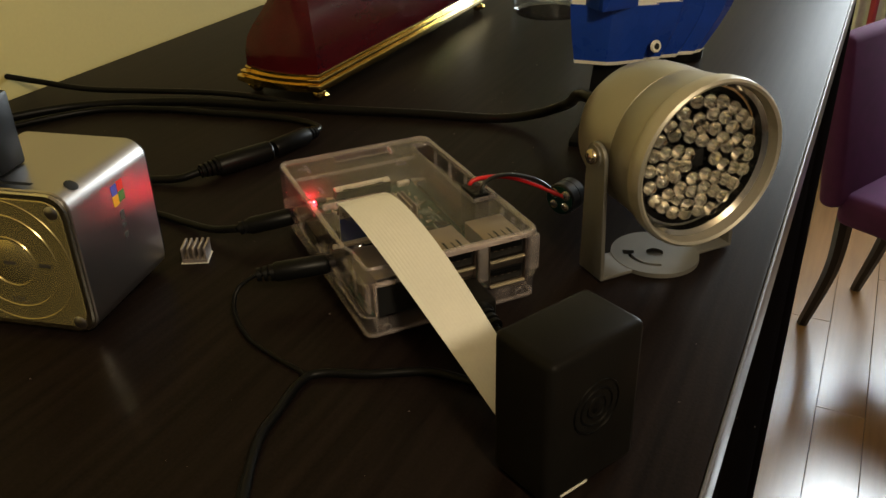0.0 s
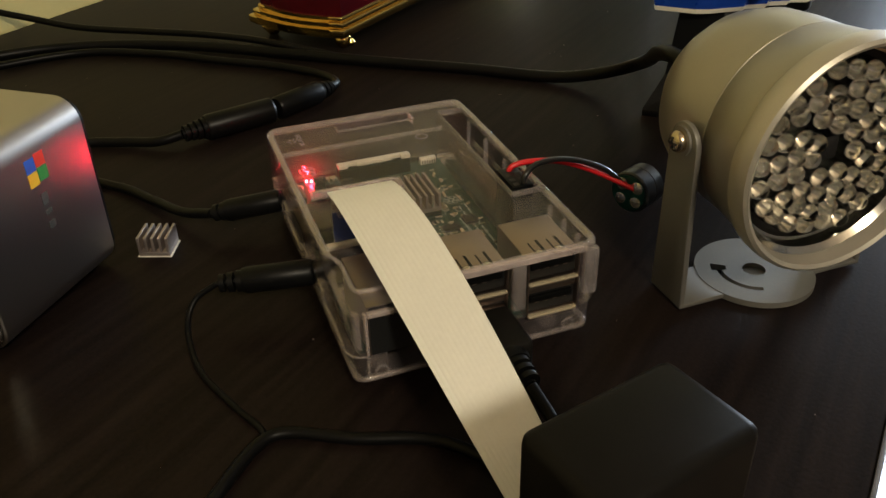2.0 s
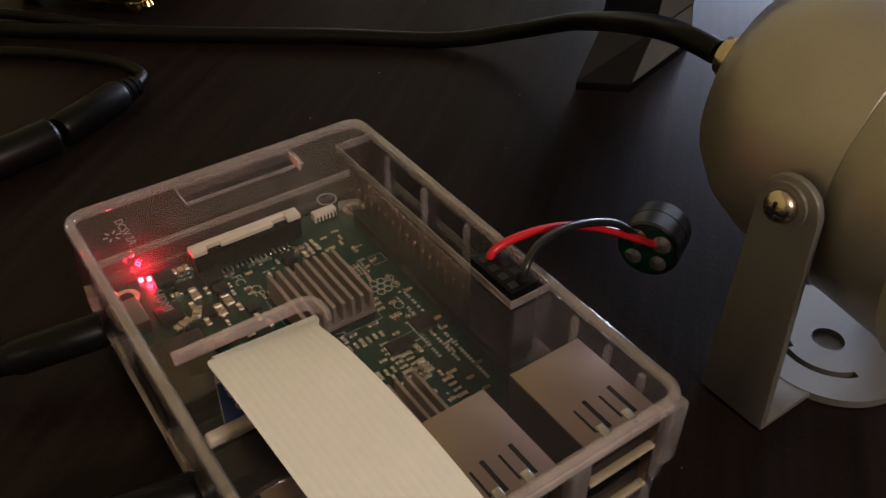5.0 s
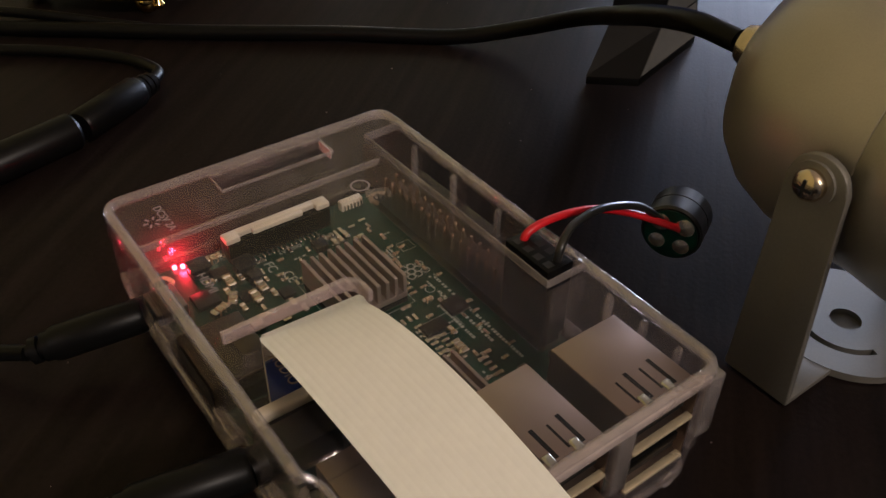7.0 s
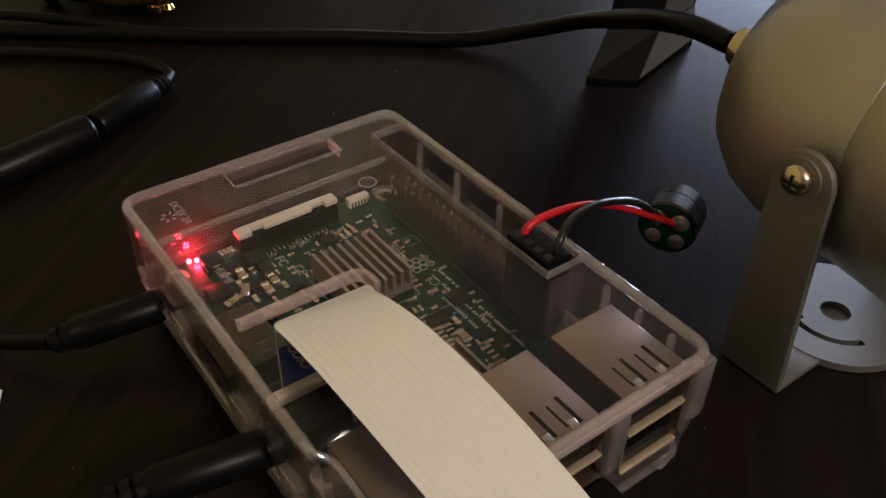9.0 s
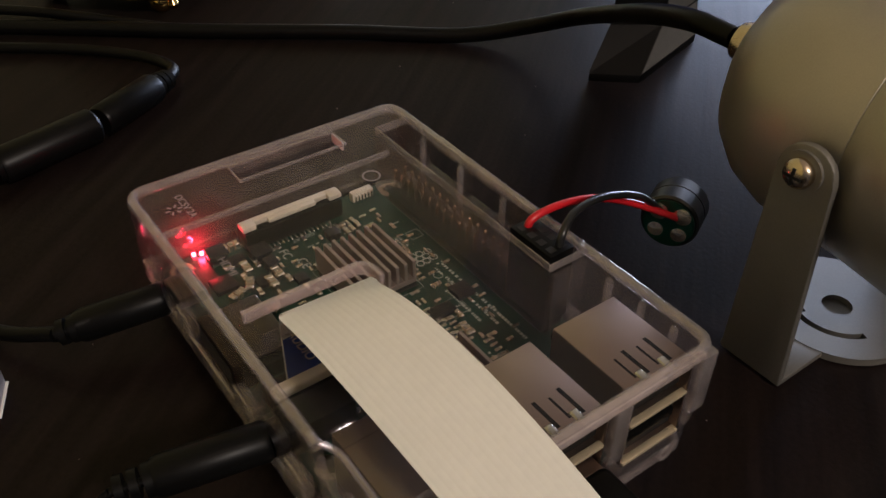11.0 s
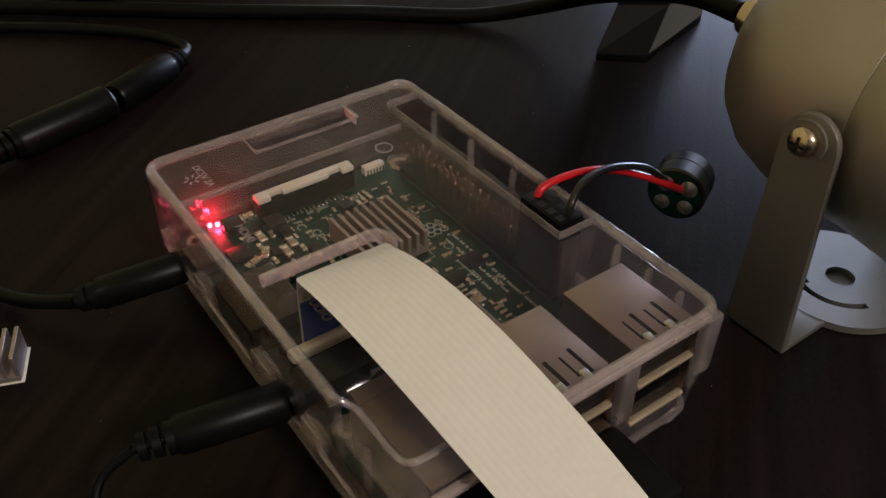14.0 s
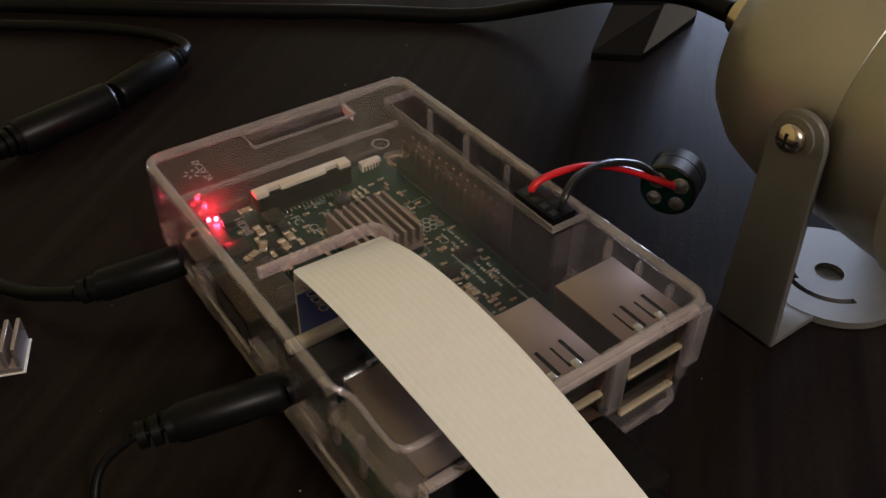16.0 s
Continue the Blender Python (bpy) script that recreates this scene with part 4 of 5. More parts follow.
# ---- flat ribbon cable from the board to the black camera box ----


def flat_cable(name, run, wide, thick, label):
    """run: rows of centre and half-width direction."""
    o, i = [], []
    for k, (c, w) in enumerate(run):
        ahead = (run[min(k + 1, len(run) - 1)][0] - run[max(k - 1, 0)][0]).normalized()
        nrm = ahead.cross(w).normalized() * -1
        cols = [(-1 + 2 * q / 90) for q in range(91)]
        o.append([c + w * (wide / 2 * f) + nrm * (-thick / 2 - 0.045 * (abs(math.sin(f * math.pi * 7.5)) ** 0.5 - 0.6)) for f in cols])
        i.append([c + w * (wide / 2 * f) + nrm * (thick / 2) for f in cols])
    ob = part(name, cells(o, i, lambda a, b: True), RIBBON)
    return tagged(ob, label, "ribbon cable")


def bezier(c, s):
    return (1 - s) ** 3 * c[0] + 3 * (1 - s) ** 2 * s * c[1] + 3 * (1 - s) * s * s * c[2] + s ** 3 * c[3]


BEZ = [Vector(p) for p in ((11.5, 42.5, 30.0), (12.6, 39.1, 24.4), (7.1, 33.1, 56.0), (21.6, -52.6, 7.1))]
run = []
for p in ((13.2, 39.6, 14.5), (13.3, 39.7, 20), (13.5, 39.9, 25.0), (13.6, 39.9, 27.4), (13.6, 39.5, 28.9), (13.6, 38.7, 29.6)):
    run.append((Vector(p), Vector((1, -0.04, 0)).normalized()))
for k in range(0, 56):
    s = 0.21 + k / 48
    a, rl = max(-0.30, -1.7052 * s + 2.4429 * s * s), 0.5265 * s - 0.1945 * s * s
    e = min(1.0, (s - 0.2) / 0.2)
    e = e * e * (3 - 2 * e)
    a, rl = a * e - 0.05 * (1 - e), rl * e
    run.append((bezier(BEZ, s) + Vector((2.0, -1.7, -0.2)) * (1 - e), Vector((math.cos(a) * math.cos(rl), math.sin(a) * math.cos(rl), math.sin(rl)))))
    if run[-1][0].z < 3.5:
        break
flat_cable("ribbon_cable", run, 16.0, 0.25, "white flat ribbon cable arching out of the case")
tab = part("ribbon_stiffener", box(5.2, 21.2, 39.1, 39.35, 14.0, 24.0), BLUE_TAB)
tagged(tab, "blue stiffener strip at the ribbon's end", "cable end")

# ---- black camera box in the foreground ----
BOXM = pose(0.0128, -0.0846, 0, 0, 0, 12.6)
cbox = thing("camera_box", "black plastic camera box with ringed round grille", "camera", BOXM)
BW, BD, BH = 31.0, 20.0, 42.6
part("body", box(0, BW, 0, BD, 0.6, BH, 2.2, seg=3), BLACK_MATT, cbox)
for rr in (3.0, 5.2, 7.4):
    part("ring", lathe([(rr - 0.45, 0), (rr - 0.2, 0.5), (rr + 0.2, 0.5), (rr + 0.45, 0)], 40, m=mm(BW * 0.5, 0.15, BH * 0.57, 90, 0, 0)), BLACK, cbox)
part("lens", lathe([(0, 0.35), (1.6, 0.3), (2.0, 0)], 24, m=mm(BW * 0.5, 0.15, BH * 0.57, 90, 0, 0)), BLACK, cbox, "small dark lens")
part("base_strip", box(5.0, 14.0, -0.15, 0.4, 1.6, 2.2, 0.1), WHITE_TRIM, cbox, "thin pale strip")

# ---- buzzer on two stiff wires, plugged on the header ----
buz = thing("buzzer", "small black buzzer hanging on red and black wires", "buzzer")
conn = part("plug_block", box(49.7, 55.3, 26.4, 37.2, ZP + 2.55, 28.4, 0.25), BLACK, buz, "black socket block")
for k in range(4):
    for x in (51.23, 53.77):
        part("socket_hole", box(x - 0.75, x + 0.75, 28.0 + 2.54 * k - 0.75, 28.0 + 2.54 * k + 0.75, 28.2, 28.45), HOLE, conn)
BA, BB = Vector((87.6, 31.6, 16.4)), Vector((94.6, 35.0, 16.2))
ax = (BB - BA).normalized()
part("capsule", lathe([(0, -0.2), (5.6, -0.2), (6.0, 0.3), (6.0, 4.3), (5.75, 4.5), (6.0, 4.7), (6.0, 8.0), (5.4, 8.5), (0, 8.5)], 36, m=along(BA, BB)), BLACK_WIRE, buz, "glossy black round capsule")
bk = part("back_plate", lathe([(0, -0.5), (5.2, -0.5), (5.2, -0.1), (0, -0.1)], 30, m=along(BA, BB)), PCB, buz, "green back plate with solder pads")
sx = ax.cross(Vector((0, 0, 1))).normalized()
for a, b in ((-2.4, -2.2), (2.4, -2.2), (-2.4, 2.2), (2.4, 2.2)):
    c = BA + sx * a + Vector((0, 0, b)) - ax * 0.5
    part("solder_pad", lathe([(0, -0.5), (1.0, -0.35), (1.9, 0.05)], 14, m=along(c, c + ax)), TIN, bk)
part("red_wire", tube([(52.0, 35.5, 26.5), (53.5, 35.6, 29.5), (60, 35.6, 29.8), (69, 35.6, 27.6), (79, 34.8, 22.8), BA + sx * 1.8 + Vector((0, 0, 1.5))], 0.75, 10), RED_WIRE, buz)
part("black_wire", tube([(53.0, 28.0, 26.5), (54.0, 28.4, 30.5), (59, 30.6, 31.8), (68, 32.4, 30.2), (79, 33.4, 25.2), BA - sx * 1.8 + Vector((0, 0, 2.0))], 0.75, 10), BLACK_WIRE, buz)

# ---- infrared lamp on its stamped bracket ----
ir = thing("infrared_lamp", "silver-grey round infrared lamp with clear bulbs, on a bracket", "lamp", pose(0.0003, -0.0012, 0))
IX, IZ = 111.8, 44.0
AX = mm(IX, 0, IZ, 90, 0, 0)   # +z of the lathe points to -y
part("housing", lathe([(0, -37), (6, -37), (12.5, -35.6), (18.5, -31.8), (22.4, -26.5), (24.8, -19.5), (25.6, -12), (25.9, -3.15), (25.75, -3.0), (25.9, -2.85), (27.4, 9), (27.6, 10)], 72, m=AX), SILVER, ir, "painted silver housing with a seam")
part("front_ring", lathe([(27.6, 10), (28.4, 11), (28.7, 14), (28.4, 16.5), (27.6, 17.2), (26.7, 16.6), (26.3, 14.4), (25.8, 11.5), (25.3, 7.0), (24.9, 4.2), (23.8, 4.0), (23.8, 4.6)], 72, m=AX), SILVER_RIM, ir, "rounded silver front ring")
pcbp = part("lamp_plate", lathe([(0, 4.6), (24.6, 4.6), (24.6, 4.1), (0, 4.1)], 48, m=AX), CHIP, ir, "dark plate behind the bulbs")
part("inner_step", lathe([(26.0, 13), (25.2, 12.2), (24.6, 11.6), (24.3, 8.4), (23.7, 8.2), (23.6, 4.7)], 60, m=AX), CHROME, ir)
bulb_mesh = None
rl = random.Random(9)
for rad, count in ((6.2, 7), (10.6, 13), (15.2, 18), (19.8, 23)):
    for k in range(count):
        a = 2 * math.pi * (k + rad * 0.13) / count
        x, z = IX + rad * math.cos(a), IZ + rad * math.sin(a)
        if bulb_mesh is None:
            bulb_mesh = part("bulb", lathe([(2.6, 0), (2.6, 0.7), (2.4, 0.8), (2.45, 5.6), (2.25, 6.7), (1.75, 7.6), (1.0, 8.2), (0, 8.4)], 16), LED_LENS, pcbp, at=pose(x * 0.001, -0.0046, z * 0.001, 90, 0, 0))
            cup = part("bulb_die", lathe([(0, 0.4), (1.0, 0.4), (0.7, 3.2), (1.8, 5.4), (1.5, 5.5), (0.5, 4.0), (0, 4.0)], 12), CUP, pcbp, at=pose(x * 0.001, -0.0046, z * 0.001, 90, 0, 0))
        else:
            tilt = pose((x + rl.uniform(-0.3, 0.3)) * 0.001, -0.0046, (z + rl.uniform(-0.3, 0.3)) * 0.001, 90 + rl.uniform(-9, 9), rl.uniform(-9, 9), 0)
            for src, nm in ((bulb_mesh, "bulb"), (cup, "bulb_die")):
                o = new(nm, src.data)
                o.parent = pcbp
                o.matrix_basis = tilt
part("light_sensor", box(IX - 3, IX + 3, -9.0, -4.6, IZ - 3, IZ + 3, 0.6), HOLE, pcbp, "black square light sensor")
BR0, BR1 = 83.2, 140.2
brk = bmesh.new()


def arm(x, t):
    pts = [(-1.5, 0.6), (12.2, 0.6), (11.6, 44.0)] + [(6.4 + 5.2 * math.cos(radians(a)), 44.0 + 5.2 * math.sin(radians(a))) for a in range(15, 180, 15)] + [(1.2, 44.0)]
    own = bmesh.new()
    f = [own.verts.new((x, y, z)) for y, z in pts]
    g = [own.verts.new((x + t, y, z)) for y, z in pts]
    own.faces.new(f)
    own.faces.new(g[::-1])
    for k in range(len(pts)):
        q = (k + 1) % len(pts)
        own.faces.new((f[k], f[q], g[q], g[k]))
    bmesh.ops.bevel(own, geom=own.edges[:], offset=0.35, segments=2, profile=0.5, affect="EDGES")
    return own


br = part("bracket", arm(BR0, 1.5), STEEL, ir, "stamped steel bracket arm")
part("bracket_arm", arm(BR1 - 1.5, 1.5), STEEL, ir)
part("bracket_foot", box(BR0 + 0.4, 99.0, -1.5, 12.6, 0.6, 2.0, 0.35), STEEL, ir)
part("bracket_foot", box(121.5, BR1 - 0.4, -1.5, 12.6, 0.6, 2.0, 0.35), STEEL, ir)
rs_ = [3.0, 7.4, 8.6, 10.0, 11.4, 15.6]
th = [math.radians(4 * k) for k in range(90)]
LXC, LYC = 110.6, 5.0


def plate_filled(i, j):
    a = 4 * i + 2
    return not (j == 2 and 150 < a < 250 or 1 <= j <= 3 and 143 < a < 160)


disc = cells([[Vector((LXC + q * math.cos(a), LYC + q * math.sin(a), 2.15)) for q in rs_] for a in th], [[Vector((LXC + q * math.cos(a), LYC + q * math.sin(a), 0.5)) for q in rs_] for a in th], plate_filled, wrap=True)
part("bracket_disc", disc, STEEL, ir, "round steel foot plate with a curved keyhole slot")
part("hole_floor", lathe([(0, 0.3), (3.4, 0.3), (3.4, 0.9), (0, 0.9)], 24, m=mm(LXC, LYC, 0)), STEEL, ir)
for x, s in ((BR0, -1), (BR1, 1)):
    m = mm(x, 6.8, 44.4, 0, 90 * s, 0)
    part("washer", lathe([(0, 0), (3.7, 0), (3.7, 0.6), (0, 0.6)], 28, m=m), STEEL, ir)
    sc = part("screw", lathe([(0, 0.6), (2.6, 0.6), (2.7, 1.5), (2.2, 2.4), (1.1, 2.9), (0, 3.0)], 28, m=m), SCREW, ir, "yellow cross-head screw")
    cr = box(-1.5, 1.5, -0.26, 0.26, 2.2, 3.06, 0, m=m)
    box(-0.26, 0.26, -1.5, 1.5, 2.2, 3.07, 0, cr, m=m)
    part("cross_recess", cr, HOLE, sc)
part("cable_gland", lathe([(0, 0), (5.2, 0), (5.2, 3), (3.6, 7), (0, 7)], 24, m=along((108.5, 33.5, 47.0), (107.5, 45, 48.0))), SCREW, ir, "brass cable gland")

# ---- cables lying on the sideboard ----


def cable(label, pts, r, plugs=(), name="cable", mat=None):
    ob = thing(name, label, "cable", Matrix.Translation(Vector(pts[0]) * 0.001))
    o = Vector(pts[0])
    part("lead", tube([Vector(p) - o for p in pts], r, 10, 12), mat or BLACK_SOFT, ob)
    for a, b, rad, ribs in plugs:
        a, b = Vector(a) - o, Vector(b) - o
        ln = (b - a).length
        ribbed = ribs * 2.2
        p = part("plug", lathe([(0, 0), (rad * 0.86, 0), (rad, 0.8), (rad, ln - ribbed - 1), (rad * 0.9, ln - ribbed), (0, ln - ribbed)], 24, m=along(a, b)), BLACK, ob, "black moulded plug")
        for k in range(ribs):
            z0 = ln - ribbed + k * 2.2
            rk = rad * (0.82 - 0.07 * k)
            part("strain_rib", lathe([(0, z0), (rk, z0), (rk, z0 + 1.4), (r * 1.05, z0 + 1.5), (r * 1.05, z0 + 2.2), (0, z0 + 2.2)], 18, m=along(a, b)), BLACK, p)
    return ob


cable("thick black cable of the infrared lamp, lying in a long curve", [(107.8, 40, 47.6), (109.5, 52, 46.5), (117, 69, 40), (129, 90, 29.5), (138.5, 112, 18.5), (137, 133, 8), (123, 149, 2.8), (96, 171, 2.6), (60, 197, 2.6), (21, 227, 2.6), (-20, 255, 2.6), (-72, 272, 2.6), (-125, 262, 2.6), (-180, 235, 2.6)], 2.4)
cable("black power lead with a barrel plug, curving in a loop", [(36.2, 171.0, 4.4), (40, 179, 3.2), (36, 193, 2.2), (22, 209, 2), (0, 226, 2), (-26, 247, 2), (-60, 262, 2), (-110, 253, 2), (-150, 230, 2)], 1.7, [((11.6, 156.8, 5.0), (36.2, 171.0, 4.4), 4.3, 3)])
cable("black power lead ending in a socket, lying on wood", [(-24, 148.0, 4.6), (-33, 149, 3), (-45, 156, 2), (-62, 160, 2), (-95, 150, 2), (-150, 120, 2)], 1.8, [((10.2, 156.0, 5.1), (-24, 148.0, 4.6), 4.7, 4)])
cable("black power cord plugged into the side of the case", [(-22, 80.6, 7.8), (-30, 91, 4.6), (-38, 107, 2.2), (-48, 122, 1.6), (-70, 138, 1.6), (-120, 150, 1.6)], 1.5, [((-2.2, 74.4, 11.3), (-22, 80.6, 7.8), 3.3, 2)])
cable("thin black audio cord plugged into the case, trailing forward", [(-26, 37.5, 11.6), (-32, 37.5, 8), (-35, 32, 3.5), (-34, 18, 1.1), (-28, 2, 1.1), (-24, -8, 1.1), (-29, -15, 1.1), (-39, -26, 1.1), (-49, -40, 1.1), (-63, -75, 1.1), (-80, -130, 1.1)], 0.75, [((-2.4, 31.5, 13.0), (-26, 37.5, 11.6), 3.4, 3)])
cable("black USB cord plugged into the board, trailing forward", [(30, -27, 12.5), (31, -37, 9), (29, -44, 4), (22, -38, 2), (10, -24, 1.6), (-6, -17, 1.5), (-19, -10, 1.5), (-26, -11.5, 1.5), (-35, -21, 1.5), (-45, -34, 1.5), (-58, -68, 1.5), (-74, -130, 1.5)], 1.4, [((29, -16, 13.4), (30, -27, 12.5), 4.0, 3)])
plug = thing("usb_plug", "black USB plug pushed into the lower port", "plug", pose(0.029, 0, 0))
part("plug_body", box(-5.6, 5.6, -19, -4.2, 9.2, 17.4, 1.4, seg=3), BLACK_MATT, plug)
part("metal_tip", box(-5.9, 5.9, -4.4, 4.0, 10.9, 15.4, 0.2), NICKEL, plug, "metal plug tip")
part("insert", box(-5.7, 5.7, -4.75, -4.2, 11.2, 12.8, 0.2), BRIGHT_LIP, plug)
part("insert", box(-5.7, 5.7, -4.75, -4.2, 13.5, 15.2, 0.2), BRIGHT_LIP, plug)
cable("black cord arching by the wall", [(-150, 285, 6), (-125, 306, 14), (-106, 318, 13), (-84, 312, 8), (-58, 294, 4.5), (-28, 270, 5.6), (-4, 252, 6.4), (18, 234, 6.2), (40, 218, 3.0), (52, 207, 1.8)], 1.6)

# ---- loose heat sink ----
ls = thing("loose_heatsink", "small loose aluminium heat sink lying on dark wood", "heat sink", pose(-0.0384, 0.0798, 0, 0, 0, -22))
lsb = part("base", box(-4.5, 4.5, -4.3, 4.3, 0.25, 1.5, 0.12), SINK, ls)
for k in range(5):
    x = -4.5 + k * 2.05
    part("fin", box(x, x + 0.8, -4.3, 4.3, 1.5, 6.2, 0.1, seg=1), SINK, lsb)
part("pad", box(-4.9, 4.9, -4.5, 4.5, 0.0, 0.25), WHITE_TRIM, ls, "pale adhesive pad")

# ---- cube loudspeaker ----
SPK = pose(-0.0765, 0.0398, 0, 0, 0, 52.5)
# local +x runs along the plain side away from the front, +y to the other side
spk = thing("cube_speaker", "brushed aluminium cube speaker with champagne control face", "speaker", SPK)
S, D = 49.0, 45.5     # height and width, depth
rr = 6.5
ring = []
for cy, cz, a0 in ((S - rr, rr, -90), (S - rr, S - rr, 0), (rr, S - rr, 90), (rr, rr, 180)):
    ring += [(cy + rr * math.cos(radians(a0 + 11.25 * k)), cz + rr * math.sin(radians(a0 + 11.25 * k))) for k in range(9)]


def sleeve(inset, x0, x1, bev):
    own = bmesh.new()
    c = S / 2
    pts = [(c + (y - c) * (1 - inset / c), c + (z - c) * (1 - inset / c)) for y, z in ring]
    rows = []
    for x, q in ((x0, bev), (x0 + bev, 0), (x1 - bev, 0), (x1, bev)):
        rows.append([own.verts.new((x, c + (y - c) * (1 - q / c), c + (z - c) * (1 - q / c) + 2.0)) for y, z in pts])
    for a, b in zip(rows, rows[1:]):
        for k in range(len(a)):
            own.faces.new((a[k], a[(k + 1) % len(a)], b[(k + 1) % len(a)], b[k]))
    own.faces.new(rows[0][::-1])
    own.faces.new(rows[-1])
    return own


part("shell", sleeve(0, 1.2, D - 1.2, 0.4), ALU, spk, "brushed aluminium sleeve with rounded edges")
part("front_bezel", sleeve(0.5, 0.0, 1.2, 0.5), CHROME, spk, "polished front edge")
face = part("control_face", sleeve(2.6, -0.35, 0.6, 0.2), GILT, spk, "shiny champagne control face")
part("back_cover", sleeve(0.6, D - 1.2, D + 0.3, 0.4), BLACK, spk)
CF = mm(-0.3, S / 2, S / 2 + 2.0, 0, -90, 0)
part("control_ring", lathe([(15.6, 0), (15.9, 0.35), (16.4, 0.35), (16.7, 0)], 56, m=CF), GILT, face)
part("control_ring", lathe([(8.0, 0), (8.3, 0.4), (8.7, 0.4), (9.0, 0)], 48, m=CF), GILT, face)
part("control_ring", lathe([(20.6, 0), (20.9, 0.3), (21.3, 0.3), (21.6, 0)], 56, m=CF), GILT, face)
part("button", lathe([(0, 0.5), (7.2, 0.45), (7.8, 0)], 40, m=CF), GILT, face)
for y, z in ((5.5, 6.3), (5.5, S - 4.2), (S - 5.5, 6.3), (S - 5.5, S - 4.2)):
    part("face_stud", lathe([(0, 0.5), (1.8, 0.4), (2.3, 0)], 20, m=mm(-0.3, y, z, 0, -90, 0)), ALU, face)
for dy, dz, w in ((-12.2, 0, 4), (12.2, 0, 4), (0, 0, 4)):
    part("printed_symbol", box(-0.85, -0.75, S / 2 + dy - w / 2, S / 2 + dy + w / 2, S / 2 + dz + 1.3, S / 2 + dz + 2.5), INK, face)
writing("VOL-", 2.0, mm(-0.72, S / 2, S / 2 - 11.5, 90, 0, -90), INK, face, "printed_word")
# four-colour emblem on the plain side, and its faint line of print as bars
for k, (mat, dx, dz) in enumerate(((BLUE_INK, 0, 1), (RED_INK, 1, 1), (YELLOW_INK, 0, 0), (GREEN_INK, 1, 0))):
    part("emblem_square", box(21.8 + dx * 3.4, 25.0 + dx * 3.4, -0.12, 0.02, 36.3 + dz * 3.7 + dx * 0.4, 39.8 + dz * 3.7 + dx * 0.4), mat, spk, smooth=False)
for k, w in enumerate((3.2, 1.2, 2.0)):
    part("printed_bar", box(24.0, 26.2, -0.1, 0.02, 32.2 - k * 3.6 - w / 2, 32.2 - k * 3.6 + w / 2), INK, spk, smooth=False)
part("paint_chip", lathe([(0, 0.2), (1.5, 0.16), (1.9, 0.1), (2.3, 0)], 9, m=mm(8.5, 3.2, S + 1.15, 30, 0, 0)), HOLE, spk, "dark worn spot on the edge")
part("card_slot", box(4.5, 6.0, 14, 34, S + 1.9, S + 2.1), HOLE, spk)
for x, y in ((6, 8), (6, S - 8), (D - 6, 8), (D - 6, S - 8)):
    part("rubber_foot", lathe([(0, 0), (2.5, 0), (3, 2.2), (0, 2.2)], 16, m=mm(x, y, 0)), BLACK_SOFT, spk)
stick = thing("memory_stick", "black upright stick standing in the speaker's top", "memory stick", SPK)
part("stick_body", box(4.2, 20, 26, 35, S + 2.1, S + 26, 1.2), BLACK, stick)

# ---- maroon lacquered box with brass base ----
clock = thing("lacquer_casket", "glossy maroon lacquered casket on a brass base with ball feet", "casket", ROOM)
CU0, CU1, CV0, CV1 = 180.0, 402.0, 135.0, 186.0
bow = [(CU0 - 4.5 * math.sin(math.pi * k / 8), CV1 - (CV1 - CV0) * k / 8) for k in range(9)]
for k, (z0, z1, grow) in enumerate(((7.5, 11.0, 2.2), (11.0, 13.5, 0.6), (13.5, 15.5, -1.2))):
    pts = [(u - grow, (v - (CV0 + CV1) / 2) * (1 + grow / 26) + (CV0 + CV1) / 2) for u, v in bow] + [(CU1 + grow, CV0 - grow), (CU1 + grow, CV1 + grow)]
    part("brass_moulding", prism(pts, z0, z1, 0.7), GOLD, clock, "polished brass moulding")
body = bmesh.new()
loops = []
for z, g in ((15.5, -2.2), (24, -2.4), (31, -3.6), (37, -6.2), (44, -10.2), (54, -15.0), (66, -18.5)):
    low = [(u - g * 1.1, (v - (CV0 + CV1) / 2) * (1 + g / 26) + (CV0 + CV1) / 2) for u, v in bow] + [(CU1 + g, CV0 - g), (CU1 + g, CV1 + g)]
    loops.append([body.verts.new((u, v, z)) for u, v in low])
for a, b in zip(loops, loops[1:]):
    for k in range(len(a)):
        body.faces.new((a[k], a[(k + 1) % len(a)], b[(k + 1) % len(a)], b[k]))
body.faces.new(loops[0][::-1])
body.faces.new(loops[-1])
bmesh.ops.bevel(body, geom=[e for e in body.edges if e.is_manifold and e.calc_face_angle(0) > 0.6], offset=1.8, segments=3, profile=0.5, affect="EDGES")
part("lacquer_body", body, MAROON, clock, "deep maroon lacquer body")
for u in (CU0 + 6, CU1 - 6):
    for v in (CV0 + 5, CV1 - 5):
        ft = part("ball_foot", lathe([(0, 0), (2.2, 0.5), (3.6, 2.2), (3.9, 4.0), (3.2, 6.0), (2.0, 7.0), (2.4, 7.6), (0, 7.6)], 20, m=mm(u, v, 0)), GOLD, clock, "round brass foot")
        part("foot_pearl", lathe([(0, -2), (1.2, -1.6), (2.0, 0), (1.2, 1.6), (0, 2)], 14, m=mm(u, v - 4.2 if v < 160 else v + 4.2, 3.4)), GOLD, ft)

# ---- blue toy on a black stand ----
toy = thing("toy_figure", "glossy blue faceted toy with white trim on a black stand", "toy", pose(0.155, 0.1, 0, 0, 0, TURN))
LOW = [(-8.0, 15.5), (-5.4, 0.5), (28.4, -14.2), (26.9, 1.3)]
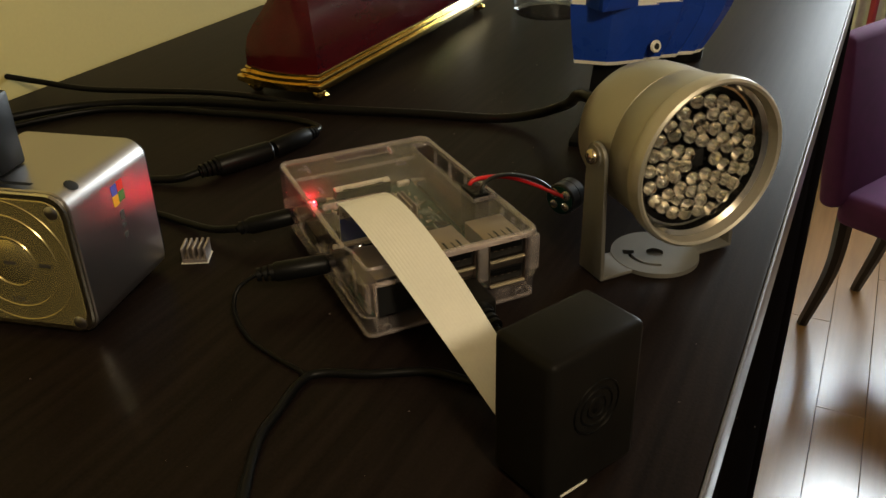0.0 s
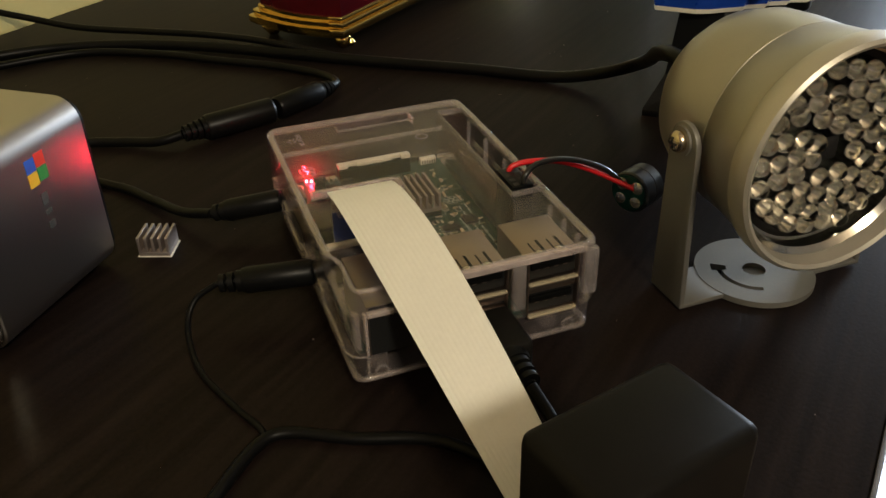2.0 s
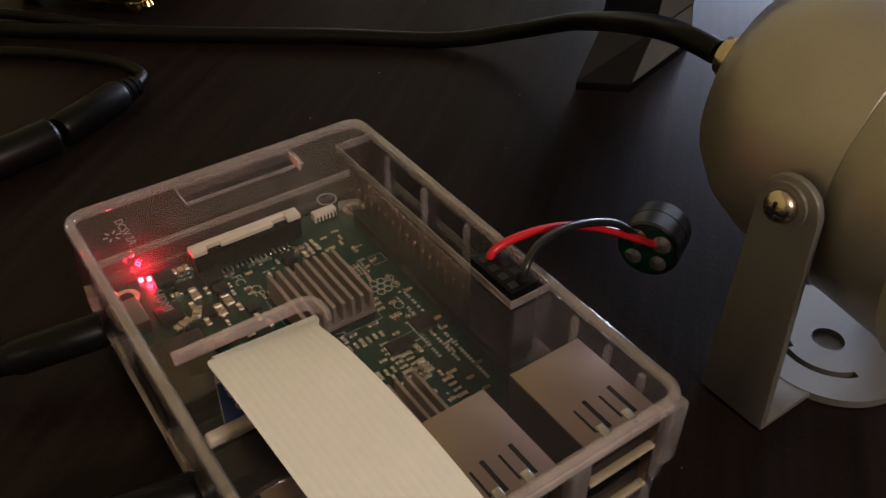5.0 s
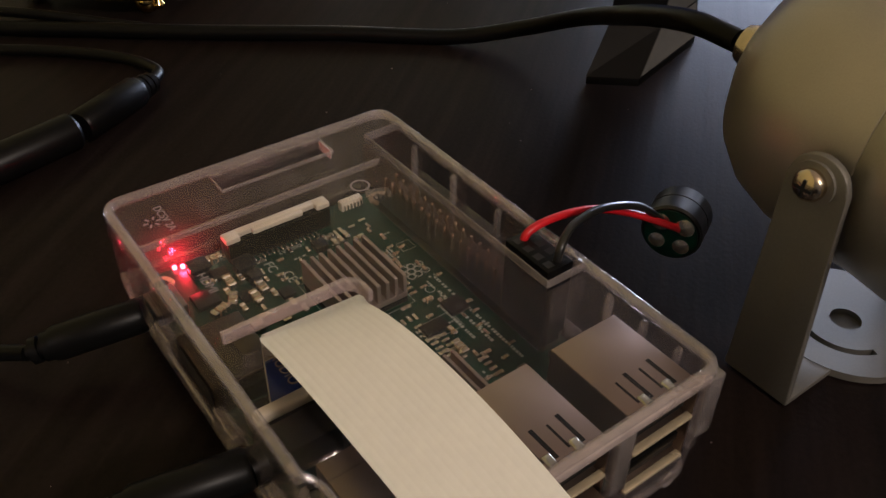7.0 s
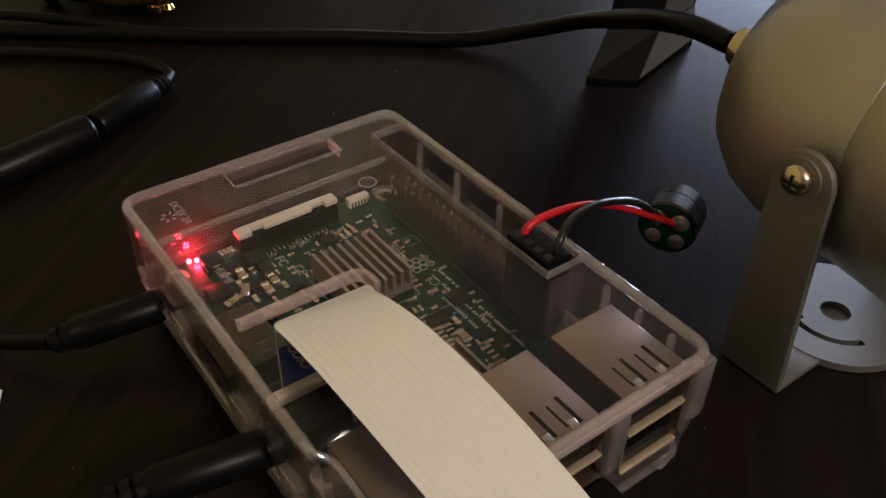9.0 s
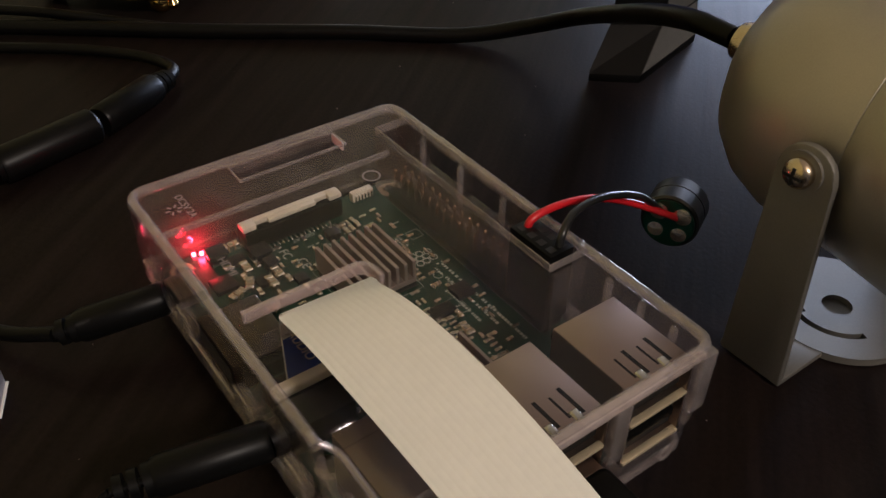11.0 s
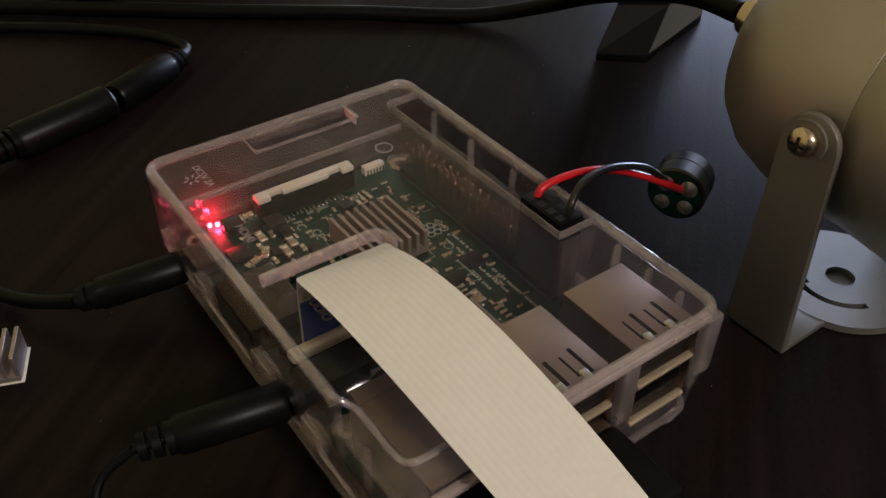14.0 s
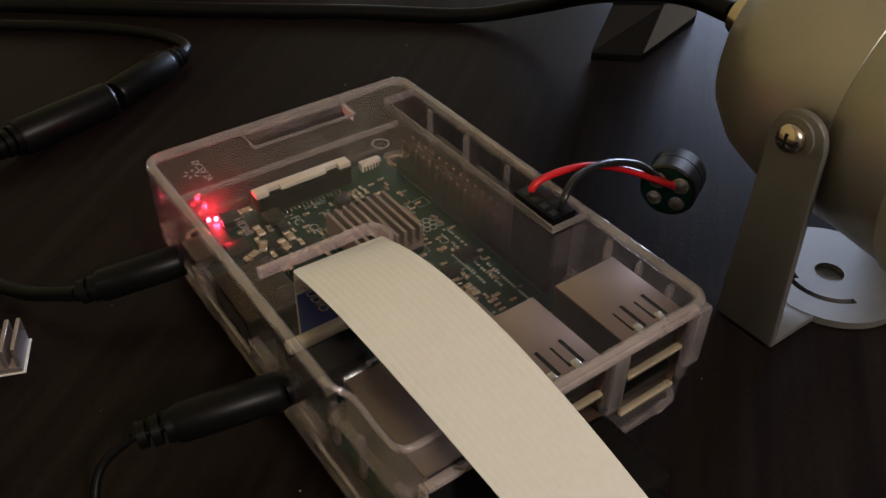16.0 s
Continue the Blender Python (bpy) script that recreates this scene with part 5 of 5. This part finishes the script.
HIGH = [(4.0, 11.8), (8.4, -3.0), (31.0, -12.8), (28.0, 1.4)]
part("foot", prism(LOW, 0, 2.6, 0.4), BLACK, toy)
slope = bmesh.new()
q = [slope.verts.new((x, y, z)) for ring_, z in ((LOW, 2.6), (HIGH, 13.0)) for x, y in ring_]
for f in ((0, 1, 5, 4), (1, 2, 6, 5), (2, 3, 7, 6), (3, 0, 4, 7), (4, 5, 6, 7), (3, 2, 1, 0)):
    slope.faces.new([q[k] for k in f])
part("sloping_foot", slope, BLACK, toy, "black sloping foot", smooth=False)


def side_panel(quad):
    """A thin satin sheet: window light painted on the stand's side along the sideboard."""
    bm = bmesh.new()
    out = Vector((-0.4, -0.92, 0)) * 0.2
    near = [bm.verts.new(Vector(p) + out) for p in quad]
    back = [bm.verts.new(Vector(p) - out) for p in quad]
    bm.faces.new(near)
    bm.faces.new(back[::-1])
    for k in range(4):
        bm.faces.new((near[k], back[k], back[(k + 1) % 4], near[(k + 1) % 4]))
    part("side_panel", bm, STAND_LIT, toy, "window-lit side of the black stand, painted satin grey", smooth=False)


side_panel([(-4.6, 0.2, 3.0), (27.6, -13.8, 3.0), (30.2, -12.4, 12.7), (8.8, -3.2, 12.7)])
side_panel([(8.8, -3.2, 13.4), (30.2, -12.4, 13.4), (33.4, -14.2, 36.4), (12.0, -5.0, 36.4)])
col = bmesh.new()
q = [col.verts.new((x + dx, y + dy, z)) for z, dx, dy in ((13, 0, 0), (37, 3.2, -1.8)) for x, y in HIGH]
for f in ((0, 1, 5, 4), (1, 2, 6, 5), (2, 3, 7, 6), (3, 0, 4, 7), (4, 5, 6, 7), (3, 2, 1, 0)):
    col.faces.new([q[k] for k in f])
part("column", col, BLACK, toy, "black leaning stand with a line of print", smooth=False)
for k, w in enumerate((5, 3, 6, 4)):
    part("printed_bar", box(k * 5.2, k * 5.2 + w * 0.7, -0.1, 0.0, 0, 2.6, m=mm(12.2, -5.3, 26, 0, 0, -23.3)), SILK if k < 3 else RED_INK, toy, smooth=False)
WT = pose(0, 0, 0, 0, 0, -TURN)     # the body stands turned against its stand


def hull_ring(g):
    pts = [(-12 - g * 0.5, 11), (-1.5, 0.8 - g * 0.35), (3 + g * 0.1, -1.2 - g * 0.5)]
    for k in range(4):
        x = 9 + k * (9.5 + g * 0.45)
        pts += [(x, -2.2 - g * 0.7), (x + 6.5 + g * 0.3, -3.4 - g * 0.9 - k * 0.4), (x + 8.0 + g * 0.35, -2.4 - g * 0.6 - k * 0.4)]
    return pts + [(50 + g * 2.4, -3 - g * 0.2), (58 + g * 2.4, 24), (4, 34 + g)]


def hull_mesh(levels):
    bm, loops = bmesh.new(), []
    for z, g in levels:
        loops.append([bm.verts.new(WT @ Vector((x + 2, y + 4, z))) for x, y in hull_ring(g)])
    for a, b in zip(loops, loops[1:]):
        for k in range(len(a)):
            bm.faces.new((a[k], a[(k + 1) % len(a)], b[(k + 1) % len(a)], b[k]))
    bm.faces.new(loops[0][::-1])
    bm.faces.new(loops[-1])
    return bm


part("trim", hull_mesh([(37.0, -0.6), (38.6, 0.4)]), WHITE_TRIM, toy, "white bottom edge", smooth=False)
part("hull", hull_mesh([(38.6, 0.0), (48, 3.0), (56, 5.2), (64, 6.6)]), BLUE, toy, "glossy blue faceted body", smooth=False)
part("white_panel", hull_mesh([(64, 5.0), (88, 6.5)]), WHITE_TRIM, toy, "white upper panel", smooth=False)
part("blue_cab", box(-10, 9, -8, 14, 63, 88, 1.0, m=WT @ mm(2, 6, 0)), BLUE, toy)
part("eye_ring", lathe([(0, 0.8), (1.6, 0.9), (2.4, 0.8), (2.9, 0)], 24, m=WT @ mm(21, -3.5, 45, 80, 0, 0)), WHITE_TRIM, toy, "white ring with a dark dot")
part("eye_dot", lathe([(0, 1.3), (1.2, 1.2), (1.5, 0.8)], 20, m=WT @ mm(21, -3.5, 45, 80, 0, 0)), HOLE, toy)

# ---- small things at the back ----
tum = thing("glass_tumbler", "clear drinking glass with a thick base", "glass", pose(0.262, 0.328, 0))
part("glass_body", lathe([(0, 0), (24, 0), (26, 2), (28, 22), (31, 90), (29.5, 90), (26.5, 24), (22, 13), (0, 11)], 48), GLASS, tum)
puck = thing("black_puck", "low round black lid lying on the wood", "lid", pose(0.274, 0.195, 0))
part("puck_body", lathe([(0, 0), (11.5, 0), (12.5, 1), (12.5, 7), (11.5, 8), (10.5, 6.5), (0, 6.5)], 36), BLACK, puck)

# ---- floor planks ----
plank = None
PW, PL = 120.0, 1200.0
for j in range(26):
    off = (j * 437) % 1200
    for i in range(5):
        u0, v0 = U0 + i * PL - off + 400, V_WALL - 20 - (j + 1) * PW
        a, b = max(u0, U0), min(u0 + PL, U1)
        if b - a < 50 or v0 < V0:
            continue
        full = abs(b - a - PL) < 1
        if full and plank is not None:
            o = new("plank", plank.data)
            o.parent = floor
        else:
            o = part("plank", box(0, b - a - 1.2, 0, PW - 1.2, -11.5, 0, 0.8, seg=1), PLANK, floor, smooth=False)
            if full:
                plank = o
        o.matrix_basis = pose(a * 0.001, v0 * 0.001, FLOOR * 0.001)

# ---- dust on the wood ----
rd = random.Random(21)
dust = bmesh.new()
for k in range(70):
    x, y = rd.uniform(-120, 200), rd.uniform(-90, 260)
    q = rd.uniform(0.06, 0.19)
    box(x - q, x + q, y - q * 0.7, y + q * 0.7, 0.0, q, 0, dust, m=None)
tagged(part("dust", dust, ENGRAVE, smooth=False), "fine pale dust specks scattered over the wood", "dust", kind="stuff")
